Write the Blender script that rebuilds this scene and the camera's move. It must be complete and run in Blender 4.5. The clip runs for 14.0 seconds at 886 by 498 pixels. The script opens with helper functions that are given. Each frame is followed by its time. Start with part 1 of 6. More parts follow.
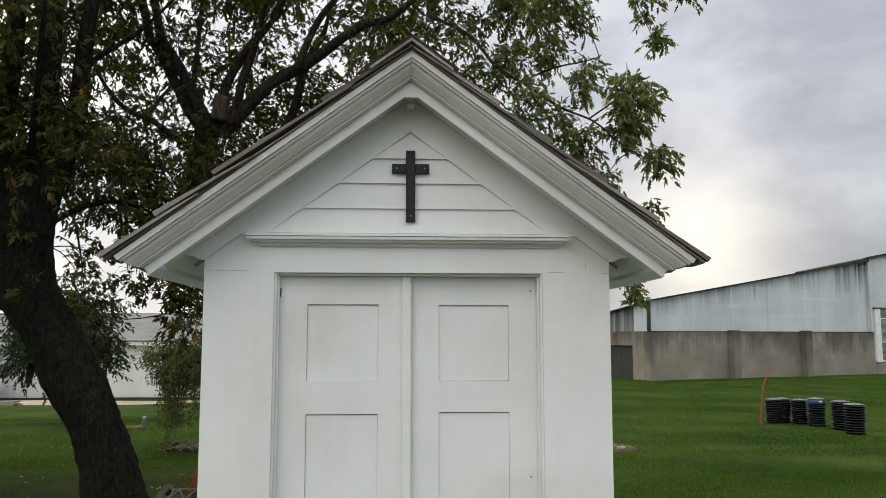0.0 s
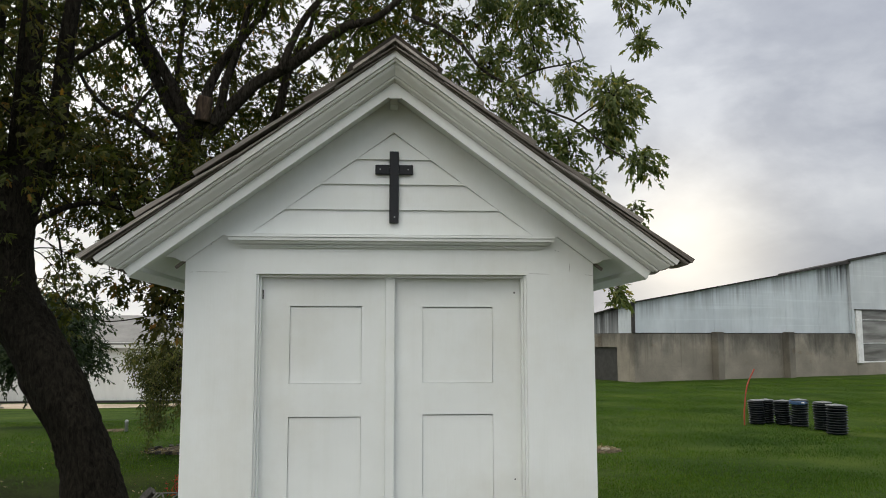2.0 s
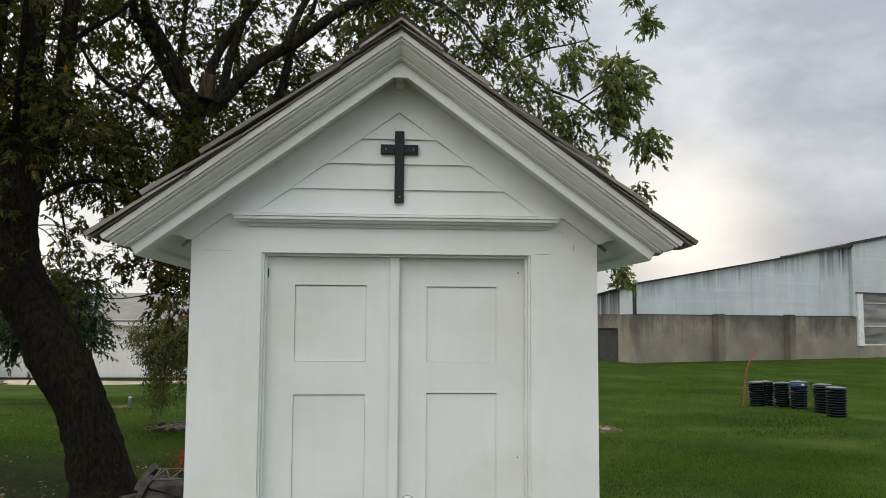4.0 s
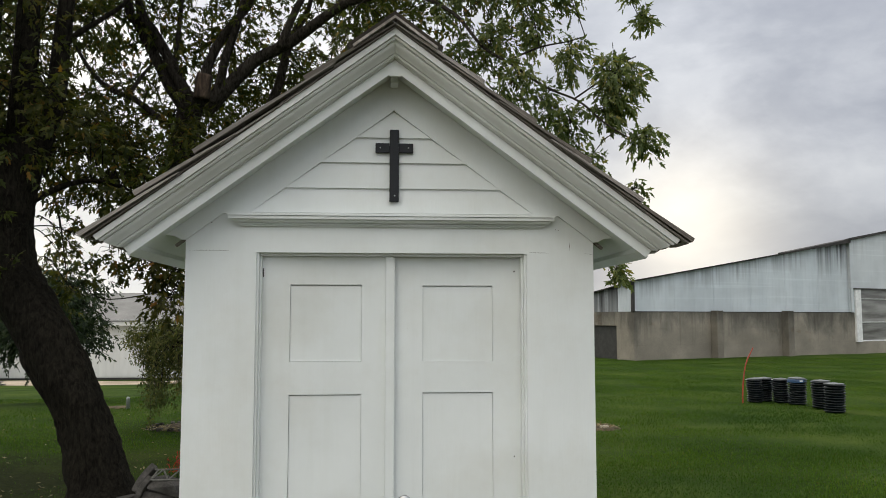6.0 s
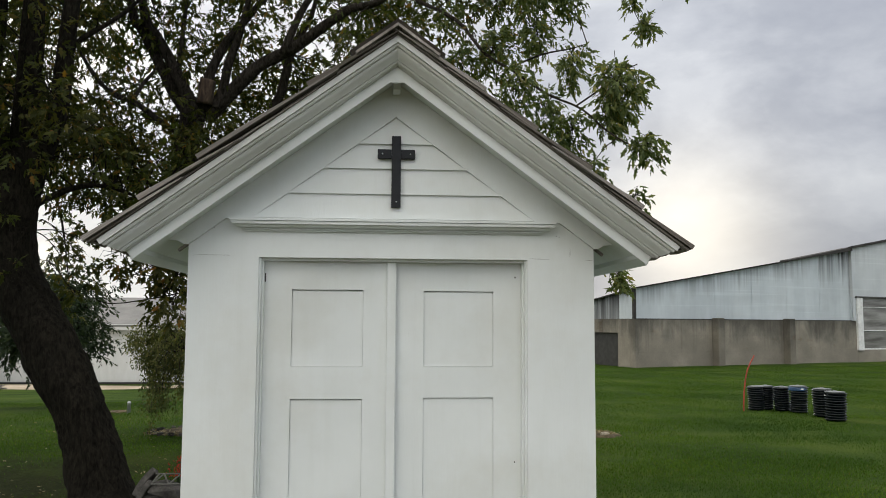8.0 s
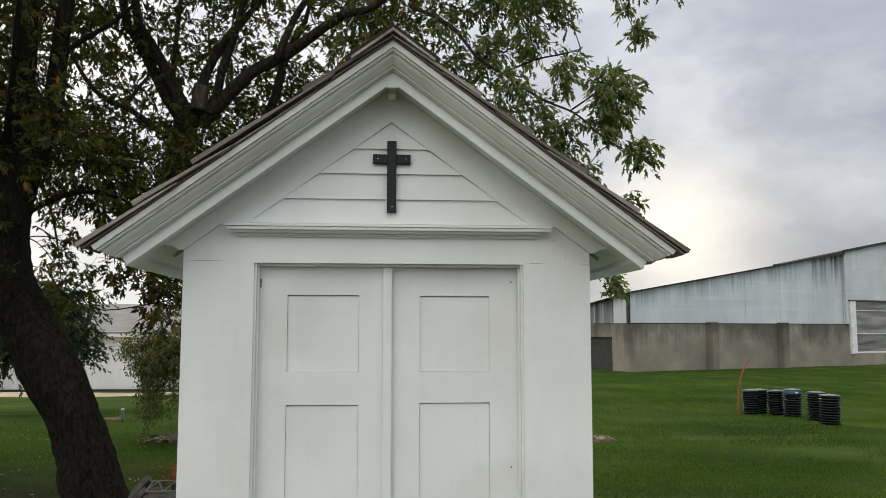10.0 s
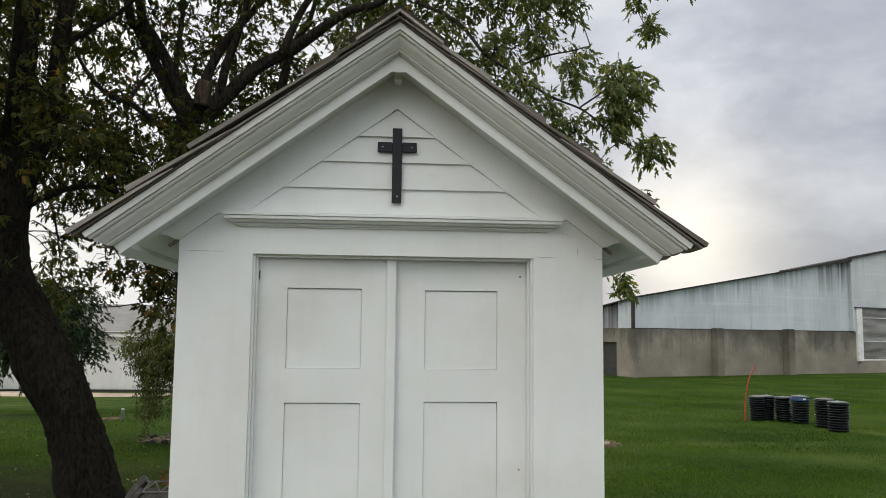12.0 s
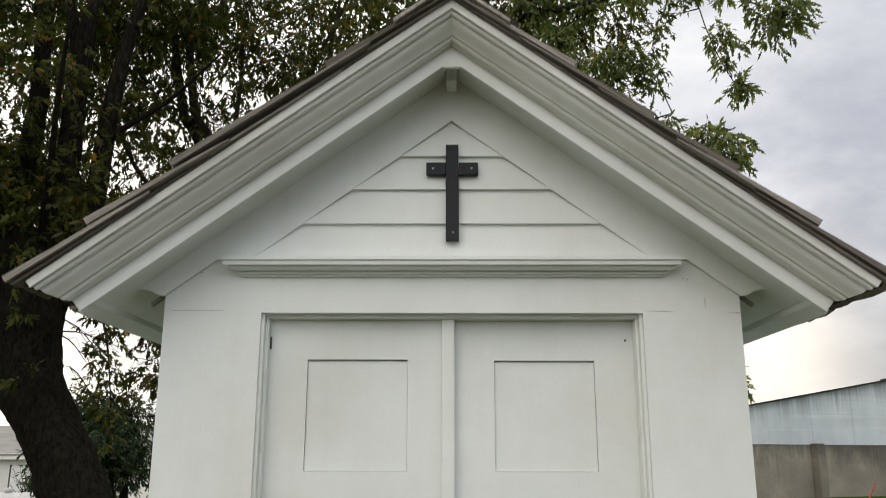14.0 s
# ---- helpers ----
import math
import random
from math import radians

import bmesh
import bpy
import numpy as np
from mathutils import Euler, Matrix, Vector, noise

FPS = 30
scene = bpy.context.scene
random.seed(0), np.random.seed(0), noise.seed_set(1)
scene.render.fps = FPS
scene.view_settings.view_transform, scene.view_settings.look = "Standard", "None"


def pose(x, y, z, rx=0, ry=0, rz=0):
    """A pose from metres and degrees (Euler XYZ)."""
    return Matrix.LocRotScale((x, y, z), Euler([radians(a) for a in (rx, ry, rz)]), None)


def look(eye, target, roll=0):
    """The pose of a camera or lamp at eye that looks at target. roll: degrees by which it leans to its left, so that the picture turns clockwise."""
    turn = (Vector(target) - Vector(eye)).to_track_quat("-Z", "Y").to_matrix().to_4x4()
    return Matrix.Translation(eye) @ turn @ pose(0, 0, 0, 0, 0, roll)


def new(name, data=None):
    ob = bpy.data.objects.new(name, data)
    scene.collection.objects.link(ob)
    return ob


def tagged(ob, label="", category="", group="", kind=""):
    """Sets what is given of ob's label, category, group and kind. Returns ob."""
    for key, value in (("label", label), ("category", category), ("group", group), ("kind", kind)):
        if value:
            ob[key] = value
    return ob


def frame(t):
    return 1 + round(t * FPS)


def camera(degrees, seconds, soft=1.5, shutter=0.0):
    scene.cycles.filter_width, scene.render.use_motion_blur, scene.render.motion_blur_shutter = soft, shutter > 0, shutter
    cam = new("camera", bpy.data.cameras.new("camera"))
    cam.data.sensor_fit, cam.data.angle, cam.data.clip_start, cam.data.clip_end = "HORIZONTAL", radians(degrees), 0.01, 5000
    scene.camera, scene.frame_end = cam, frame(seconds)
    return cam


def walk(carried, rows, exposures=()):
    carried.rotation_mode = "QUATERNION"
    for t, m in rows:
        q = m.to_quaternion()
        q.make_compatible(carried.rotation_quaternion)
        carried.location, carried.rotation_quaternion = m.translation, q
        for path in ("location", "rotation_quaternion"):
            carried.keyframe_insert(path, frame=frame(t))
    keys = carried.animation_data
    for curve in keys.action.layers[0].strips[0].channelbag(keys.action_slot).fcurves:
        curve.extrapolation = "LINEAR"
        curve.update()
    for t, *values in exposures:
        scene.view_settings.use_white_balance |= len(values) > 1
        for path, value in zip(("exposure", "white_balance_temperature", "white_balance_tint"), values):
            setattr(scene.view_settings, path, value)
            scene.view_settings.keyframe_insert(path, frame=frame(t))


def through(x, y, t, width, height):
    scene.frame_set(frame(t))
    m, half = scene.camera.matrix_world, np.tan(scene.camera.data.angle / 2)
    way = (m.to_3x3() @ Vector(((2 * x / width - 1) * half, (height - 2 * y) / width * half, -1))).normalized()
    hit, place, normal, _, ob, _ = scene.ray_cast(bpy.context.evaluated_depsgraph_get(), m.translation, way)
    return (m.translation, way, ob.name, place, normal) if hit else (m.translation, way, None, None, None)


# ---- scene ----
cam = camera(57.1, 14.0, soft=0.8, shutter=0.25)
PATH = [
    (0, (-0.068, -3.616, 1.668), (0.051, -1.631, 1.882), 0.0),
    (0.5, (-0.064, -3.611, 1.666), (0.079, -1.627, 1.878), 0.1),
    (1, (-0.047, -3.608, 1.668), (0.114, -1.628, 1.901), 0.0),
    (1.5, (-0.048, -3.602, 1.666), (0.113, -1.622, 1.9), -0.1),
    (2, (-0.06, -3.599, 1.667), (0.095, -1.617, 1.886), -0.1),
    (2.5, (-0.072, -3.604, 1.672), (0.081, -1.62, 1.874), -0.0),
    (3, (-0.081, -3.62, 1.668), (0.076, -1.634, 1.849), 0.5),
    (5.5, (-0.06, -3.597, 1.664), (0.08, -1.609, 1.831), -0.0),
    (6, (-0.06, -3.599, 1.669), (0.095, -1.612, 1.835), -0.0),
    (6.5, (-0.06, -3.596, 1.665), (0.096, -1.608, 1.821), 0.0),
    (7, (-0.061, -3.597, 1.664), (0.089, -1.608, 1.816), 0.1),
    (7.5, (-0.055, -3.608, 1.668), (0.095, -1.621, 1.833), -0.1),
    (8, (-0.06, -3.617, 1.666), (0.091, -1.631, 1.847), 0.3),
    (10.5, (-0.069, -3.612, 1.664), (0.098, -1.629, 1.858), -0.0),
    (11, (-0.07, -3.616, 1.664), (0.082, -1.631, 1.856), 0.4),
    (11.5, (-0.061, -3.603, 1.656), (0.096, -1.617, 1.832), 1.1),
    (12, (-0.067, -3.459, 1.628), (0.089, -1.476, 1.832), 0.6),
    (12.5, (-0.112, -3.206, 1.619), (0.007, -1.233, 1.924), -0.3),
    (13, (-0.105, -3.001, 1.61), (-0.037, -1.047, 2.032), -0.8),
    (13.5, (-0.012, -2.758, 1.592), (0.002, -0.836, 2.143), -1.0),
    (14, (-0.008, -2.514, 1.522), (-0.023, -0.574, 2.011), 0.1),
]
walk(cam, [(t, look(eye, target, roll)) for t, eye, target, roll in PATH], [(0.0, 0.0, 6500, 7.0), (12.0, 0.0, 6500, 7.0), (13.0, 0.13, 6500, 7.0), (13.5, 0.18, 6500, 7.0), (14.0, 0.14, 6700, 8.5)])


# ---- world and light ----
def node(nt, kind, **inputs):
    n = nt.nodes.new(kind)
    for key, value in inputs.items():
        n.inputs[key.replace("_", " ")].default_value = value
    return n


def ramp(nt, fac, stops, interp="LINEAR"):
    n = nt.nodes.new("ShaderNodeValToRGB")
    n.color_ramp.interpolation = interp
    while len(n.color_ramp.elements) < len(stops):
        n.color_ramp.elements.new(0.5)
    for el, (pos, col) in zip(n.color_ramp.elements, stops):
        el.position, el.color = pos, (*col, 1) if len(col) == 3 else col
    nt.links.new(fac, n.inputs[0])
    return n.outputs[0]


def math_node(nt, op, a, b=None, c=None):
    n = nt.nodes.new("ShaderNodeMath")
    n.operation = op
    for i, v in enumerate((a, b, c)):
        if v is None:
            continue
        if isinstance(v, (int, float)):
            n.inputs[i].default_value = v
        else:
            nt.links.new(v, n.inputs[i])
    return n.outputs[0]


def mix(nt, fac, a, b, kind="MIX"):
    n = nt.nodes.new("ShaderNodeMix")
    n.data_type, n.blend_type = "RGBA", kind
    for i, v in ((0, fac), (6, a), (7, b)):
        if isinstance(v, (int, float)):
            n.inputs[i].default_value = v
        elif isinstance(v, tuple):
            n.inputs[i].default_value = (*v, 1)
        else:
            nt.links.new(v, n.inputs[i])
    return n.outputs[2]


SUN_AZ, SUN_EL = 21.0, 6.5          # degrees right of +y, and above the horizon
sun_way = Vector((math.sin(radians(SUN_AZ)) * math.cos(radians(SUN_EL)), math.cos(radians(SUN_AZ)) * math.cos(radians(SUN_EL)), math.sin(radians(SUN_EL))))

world = bpy.data.worlds.new("overcast_sky")
scene.world = world
world.use_nodes = True
wt = world.node_tree
wt.nodes.clear()
co = wt.nodes.new("ShaderNodeTexCoord")
sky = wt.nodes.new("ShaderNodeTexSky")
sky.sky_type, sky.sun_disc = "NISHITA", False
sky.sun_elevation, sky.sun_rotation = radians(SUN_EL), radians(SUN_AZ)
sep = wt.nodes.new("ShaderNodeSeparateXYZ")
wt.links.new(co.outputs["Generated"], sep.inputs[0])
# cloud deck: brighter overhead, pale at the horizon, soft grey banks between
flat = wt.nodes.new("ShaderNodeMapping")
flat.inputs["Scale"].default_value = (1.0, 1.0, 2.0)
flat.inputs["Rotation"].default_value = (0.25, 0.35, 0.4)
wt.links.new(co.outputs["Generated"], flat.inputs[0])
big = node(wt, "ShaderNodeTexNoise", Scale=2.3, Detail=7.0, Roughness=0.55, Distortion=0.15)
wt.links.new(flat.outputs[0], big.inputs["Vector"])
banks = ramp(wt, big.outputs[0], [(0.37, (0.76, 0.77, 0.82)), (0.48, (0.94, 0.945, 0.965)), (0.59, (1.30, 1.28, 1.25))])
height = ramp(wt, sep.outputs[2], [(0.0, (0.60, 0.615, 0.64)), (0.10, (0.47, 0.49, 0.535)), (0.20, (0.485, 0.508, 0.575)), (0.34, (0.57, 0.593, 0.665)), (0.47, (0.68, 0.70, 0.76)), (0.62, (0.82, 0.84, 0.88)), (1.0, (1.0, 1.0, 1.01))])
# sky overhead and to the south-east, mostly unseen, brightened to light the front wall
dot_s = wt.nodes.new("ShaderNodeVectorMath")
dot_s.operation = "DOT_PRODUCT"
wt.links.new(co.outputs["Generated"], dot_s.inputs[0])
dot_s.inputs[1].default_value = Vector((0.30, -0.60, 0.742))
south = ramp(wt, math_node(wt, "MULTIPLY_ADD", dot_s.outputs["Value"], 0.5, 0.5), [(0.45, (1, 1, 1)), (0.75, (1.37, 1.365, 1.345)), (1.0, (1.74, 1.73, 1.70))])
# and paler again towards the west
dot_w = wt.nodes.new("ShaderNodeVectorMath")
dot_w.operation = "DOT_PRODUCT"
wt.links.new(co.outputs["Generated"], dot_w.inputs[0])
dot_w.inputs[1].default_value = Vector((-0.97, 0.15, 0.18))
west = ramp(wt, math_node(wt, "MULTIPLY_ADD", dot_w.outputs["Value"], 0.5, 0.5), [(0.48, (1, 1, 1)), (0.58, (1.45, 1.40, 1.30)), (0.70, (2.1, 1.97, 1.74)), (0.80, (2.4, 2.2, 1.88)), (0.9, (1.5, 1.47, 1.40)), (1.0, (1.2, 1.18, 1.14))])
streaky = node(wt, "ShaderNodeTexNoise", Scale=5.5, Detail=6.0, Roughness=0.6, Distortion=0.4)
wt.links.new(flat.outputs[0], streaky.inputs["Vector"])
wisps = ramp(wt, streaky.outputs[0], [(0.35, (0.92, 0.925, 0.94)), (0.5, (1, 1, 1)), (0.65, (1.09, 1.085, 1.07))])
banks = mix(wt, 1.0, banks, wisps, "MULTIPLY")
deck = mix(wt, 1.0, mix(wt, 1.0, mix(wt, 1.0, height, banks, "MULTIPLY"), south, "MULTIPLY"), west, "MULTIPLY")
dot = wt.nodes.new("ShaderNodeVectorMath")
dot.operation = "DOT_PRODUCT"
wt.links.new(co.outputs["Generated"], dot.inputs[0])
dot.inputs[1].default_value = sun_way
glow = math_node(wt, "POWER", math_node(wt, "MAXIMUM", dot.outputs["Value"], 0.0), 240.0)
wide = math_node(wt, "POWER", math_node(wt, "MAXIMUM", dot.outputs["Value"], 0.0), 7.0)
warm = mix(wt, glow, (0.0, 0.0, 0.0), (0.76, 0.67, 0.52))
pale = mix(wt, wide, (0.0, 0.0, 0.0), (0.022, 0.020, 0.018))
lit = mix(wt, 1.0, mix(wt, 1.0, deck, warm, "ADD"), pale, "ADD")
cloud_bg = wt.nodes.new("ShaderNodeBackground")
wt.links.new(lit, cloud_bg.inputs[0])
cloud_bg.inputs[1].default_value = 0.96
sky_bg = wt.nodes.new("ShaderNodeBackground")
wt.links.new(sky.outputs[0], sky_bg.inputs[0])
sky_bg.inputs[1].default_value = 0.05
both = wt.nodes.new("ShaderNodeMixShader")
both.inputs[0].default_value = 0.985
wt.links.new(sky_bg.outputs[0], both.inputs[1])
wt.links.new(cloud_bg.outputs[0], both.inputs[2])
wout = wt.nodes.new("ShaderNodeOutputWorld")
wt.links.new(both.outputs[0], wout.inputs[0])

sun_lamp = new("sun", bpy.data.lights.new("sun", "SUN"))
sun_lamp.data.energy, sun_lamp.data.angle, sun_lamp.data.color = 0.5, radians(14), (1.0, 0.93, 0.82)
sun_lamp.matrix_world = look(tuple(sun_way * 40), (0, 0, 0))


# ---- materials ----
def material(name, rough=0.6, metal=0.0):
    m = bpy.data.materials.new(name)
    m.use_nodes = True
    nt = m.node_tree
    b = nt.nodes["Principled BSDF"]
    b.inputs["Roughness"].default_value, b.inputs["Metallic"].default_value = rough, metal
    return m, nt, b


def coords(nt, scale=(1, 1, 1), world_space=True):
    tc = nt.nodes.new("ShaderNodeTexCoord")
    mp = nt.nodes.new("ShaderNodeMapping")
    mp.inputs["Scale"].default_value = scale
    if world_space:
        geo = nt.nodes.new("ShaderNodeNewGeometry")
        nt.links.new(geo.outputs["Position"], mp.inputs[0])
    else:
        nt.links.new(tc.outputs["Object"], mp.inputs[0])
    return mp.outputs[0]


def noise_tex(nt, vec, scale, detail=4.0, rough=0.55, distort=0.0):
    n = node(nt, "ShaderNodeTexNoise", Scale=scale, Detail=detail, Roughness=rough, Distortion=distort)
    nt.links.new(vec, n.inputs["Vector"])
    return n.outputs[0]


def bump(nt, b, height_out, strength=0.3, distance=0.01):
    n = node(nt, "ShaderNodeBump", Strength=strength, Distance=distance)
    nt.links.new(height_out, n.inputs["Height"])
    nt.links.new(n.outputs[0], b.inputs["Normal"])


def two_scale(name, c1, c2, scale, rough=0.7, fine=8.0, fine_amount=0.25, stretch=(1, 1, 1), bump_s=0.3, bump_d=0.01, world_space=True, metal=0.0, lo=0.35, hi=0.65):
    """A surface whose colour drifts between two tones at a coarse scale, with finer grain over it."""
    m, nt, b = material(name, rough, metal)
    vec = coords(nt, stretch, world_space)
    coarse = ramp(nt, noise_tex(nt, vec, scale), [(lo, c1), (hi, c2)])
    grain = noise_tex(nt, vec, scale * fine, 5.0, 0.65)
    g = ramp(nt, grain, [(0.3, (1 - fine_amount,) * 3), (0.7, (1 + fine_amount,) * 3)])
    nt.links.new(mix(nt, 1.0, coarse, g, "MULTIPLY"), b.inputs["Base Color"])
    bump(nt, b, grain, bump_s, bump_d)
    return m


def paint_material(name, low, high, wear):
    m, nt, b = material(name, 0.48)
    vec = coords(nt)
    tone = ramp(nt, noise_tex(nt, vec, 2.2, 4.0), [(0.35, low), (0.65, high)])
    tall = coords(nt, (9.0, 9.0, 0.7))
    streak = ramp(nt, noise_tex(nt, tall, 1.6, 5.0, 0.6), [(0.26, (0.965, 0.965, 0.955)), (0.5, (1, 1, 1))])
    specks = ramp(nt, noise_tex(nt, vec, 46.0, 2.0), [(0.16, (0.80, 0.78, 0.74)), (0.21, (1, 1, 1))])
    grime = ramp(nt, noise_tex(nt, vec, 1.3, 6.0, 0.65), [(0.46 - wear, (1, 1, 1)), (0.72 - wear, (0.90 - wear, 0.88 - wear, 0.84 - wear))])
    tone = mix(nt, 1.0, tone, grime, "MULTIPLY")
    col = mix(nt, 1.0, mix(nt, 1.0, tone, streak, "MULTIPLY"), specks, "MULTIPLY")
    nt.links.new(col, b.inputs["Base Color"])
    brush = noise_tex(nt, coords(nt, (60.0, 60.0, 5.0)), 2.0, 4.0)
    bump(nt, b, brush, 0.12, 0.003)
    return m


def shake_material():
    m, nt, b = material("weathered_cedar", 0.9)
    b.inputs["Specular IOR Level"].default_value = 0.15
    info = nt.nodes.new("ShaderNodeObjectInfo")
    base = ramp(nt, info.outputs["Random"], [(0.0, (0.12, 0.105, 0.091)), (0.45, (0.20, 0.178, 0.158)), (0.8, (0.30, 0.276, 0.252)), (1.0, (0.16, 0.145, 0.13))])
    # grain runs the length of each piece, its phase its own
    shift = nt.nodes.new("ShaderNodeVectorMath")
    shift.operation = "ADD"
    nt.links.new(coords(nt, (3.0, 40.0, 170.0), False), shift.inputs[0])
    nt.links.new(math_node(nt, "MULTIPLY", info.outputs["Random"], 37.0), shift.inputs[1])
    grain = noise_tex(nt, shift.outputs[0], 1.6, 6.0, 0.7)
    g = ramp(nt, grain, [(0.3, (0.42, 0.41, 0.40)), (0.5, (0.95, 0.95, 0.95)), (0.72, (1.5, 1.5, 1.5))])
    moss = ramp(nt, noise_tex(nt, coords(nt), 5.0, 4.0), [(0.60, (0, 0, 0)), (0.74, (1, 1, 1))])
    col = mix(nt, math_node(nt, "MULTIPLY", moss, 0.5), mix(nt, 1.0, base, g, "MULTIPLY"), (0.06, 0.065, 0.04))
    nt.links.new(col, b.inputs["Base Color"])
    bump(nt, b, grain, 0.7, 0.006)
    return m


def bark_material(name, c1, c2):
    m, nt, b = material(name, 0.95)
    b.inputs["Specular IOR Level"].default_value = 0.08
    vec = coords(nt, (13.0, 13.0, 4.2))
    n1 = noise_tex(nt, vec, 2.4, 8.0, 0.74, 0.5)
    ridges = ramp(nt, n1, [(0.36, tuple(v * 0.7 for v in c1)), (0.56, c2), (0.76, tuple(min(1, v * 1.8) for v in c2))])
    patch = ramp(nt, noise_tex(nt, coords(nt), 1.8), [(0.35, (0.75, 0.75, 0.72)), (0.7, (1.2, 1.17, 1.12))])
    nt.links.new(mix(nt, 1.0, ridges, patch, "MULTIPLY"), b.inputs["Base Color"])
    bump(nt, b, n1, 1.0, 0.05)
    return m


def leaf_material(name, stops, through=0.4, drift_scale=1.1, dim=(0.72, 0.78, 0.7), lush=(1.2, 1.15, 1.1)):
    m = bpy.data.materials.new(name)
    m.use_nodes = True
    nt = m.node_tree
    b = nt.nodes["Principled BSDF"]
    b.inputs["Roughness"].default_value = 0.6
    b.inputs["Specular IOR Level"].default_value = 0.14
    geo = nt.nodes.new("ShaderNodeNewGeometry")
    col = ramp(nt, geo.outputs["Random Per Island"], stops)
    drift = ramp(nt, noise_tex(nt, coords(nt), drift_scale, 3.0), [(0.35, dim), (0.65, lush)])
    col = mix(nt, 1.0, col, drift, "MULTIPLY")
    nt.links.new(col, b.inputs["Base Color"])
    tr = nt.nodes.new("ShaderNodeBsdfTranslucent")
    nt.links.new(mix(nt, 1.0, col, (1.5, 1.7, 0.7), "MULTIPLY"), tr.inputs[0])
    mx = nt.nodes.new("ShaderNodeMixShader")
    mx.inputs[0].default_value = through
    nt.links.new(b.outputs[0], mx.inputs[1])
    nt.links.new(tr.outputs[0], mx.inputs[2])
    nt.links.new(mx.outputs[0], nt.nodes["Material Output"].inputs[0])
    return m


def ground_material():
    m, nt, b = material("lawn", 0.95)
    vec = coords(nt)
    green = ramp(nt, noise_tex(nt, vec, 0.55, 5.0, 0.6), [(0.30, (0.018, 0.038, 0.0065)), (0.48, (0.034, 0.062, 0.0100)), (0.68, (0.062, 0.090, 0.0155))])
    fine = noise_tex(nt, vec, 26.0, 6.0, 0.75)
    g = ramp(nt, fine, [(0.30, (0.48, 0.50, 0.48)), (0.5, (0.95, 0.95, 0.95)), (0.70, (1.55, 1.50, 1.40))])
    thin = ramp(nt, noise_tex(nt, vec, 0.9, 6.0, 0.7), [(0.62, (0, 0, 0)), (0.76, (1, 1, 1))])
    col = mix(nt, math_node(nt, "MULTIPLY", thin, 0.3), mix(nt, 1.0, green, g, "MULTIPLY"), (0.085, 0.07, 0.036))
    # an unseen yard of earth and grit before the door, added for bounce light
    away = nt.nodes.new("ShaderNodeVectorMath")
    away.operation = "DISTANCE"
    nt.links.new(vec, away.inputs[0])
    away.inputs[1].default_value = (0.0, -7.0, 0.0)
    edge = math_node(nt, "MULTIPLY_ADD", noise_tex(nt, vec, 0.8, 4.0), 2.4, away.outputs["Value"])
    bounce_yard = ramp(nt, math_node(nt, "MULTIPLY", edge, 0.1), [(0.70, (0.9, 0.9, 0.9)), (0.84, (0, 0, 0))])
    # and thin dry ground under the old maple, the crown's shade coloured in
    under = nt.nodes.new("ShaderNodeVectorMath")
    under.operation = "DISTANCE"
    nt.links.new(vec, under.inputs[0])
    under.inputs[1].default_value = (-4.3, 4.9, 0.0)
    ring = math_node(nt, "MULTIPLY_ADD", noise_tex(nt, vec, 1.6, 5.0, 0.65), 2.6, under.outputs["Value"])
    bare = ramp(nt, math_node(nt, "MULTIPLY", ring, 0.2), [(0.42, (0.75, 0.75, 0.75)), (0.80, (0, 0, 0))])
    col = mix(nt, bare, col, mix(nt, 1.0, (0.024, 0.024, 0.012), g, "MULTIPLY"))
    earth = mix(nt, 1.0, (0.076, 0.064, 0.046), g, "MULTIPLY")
    nt.links.new(mix(nt, bounce_yard, col, earth), b.inputs["Base Color"])
    b.inputs["Specular IOR Level"].default_value = 0.04
    bump(nt, b, fine, 0.8, 0.03)
    return m


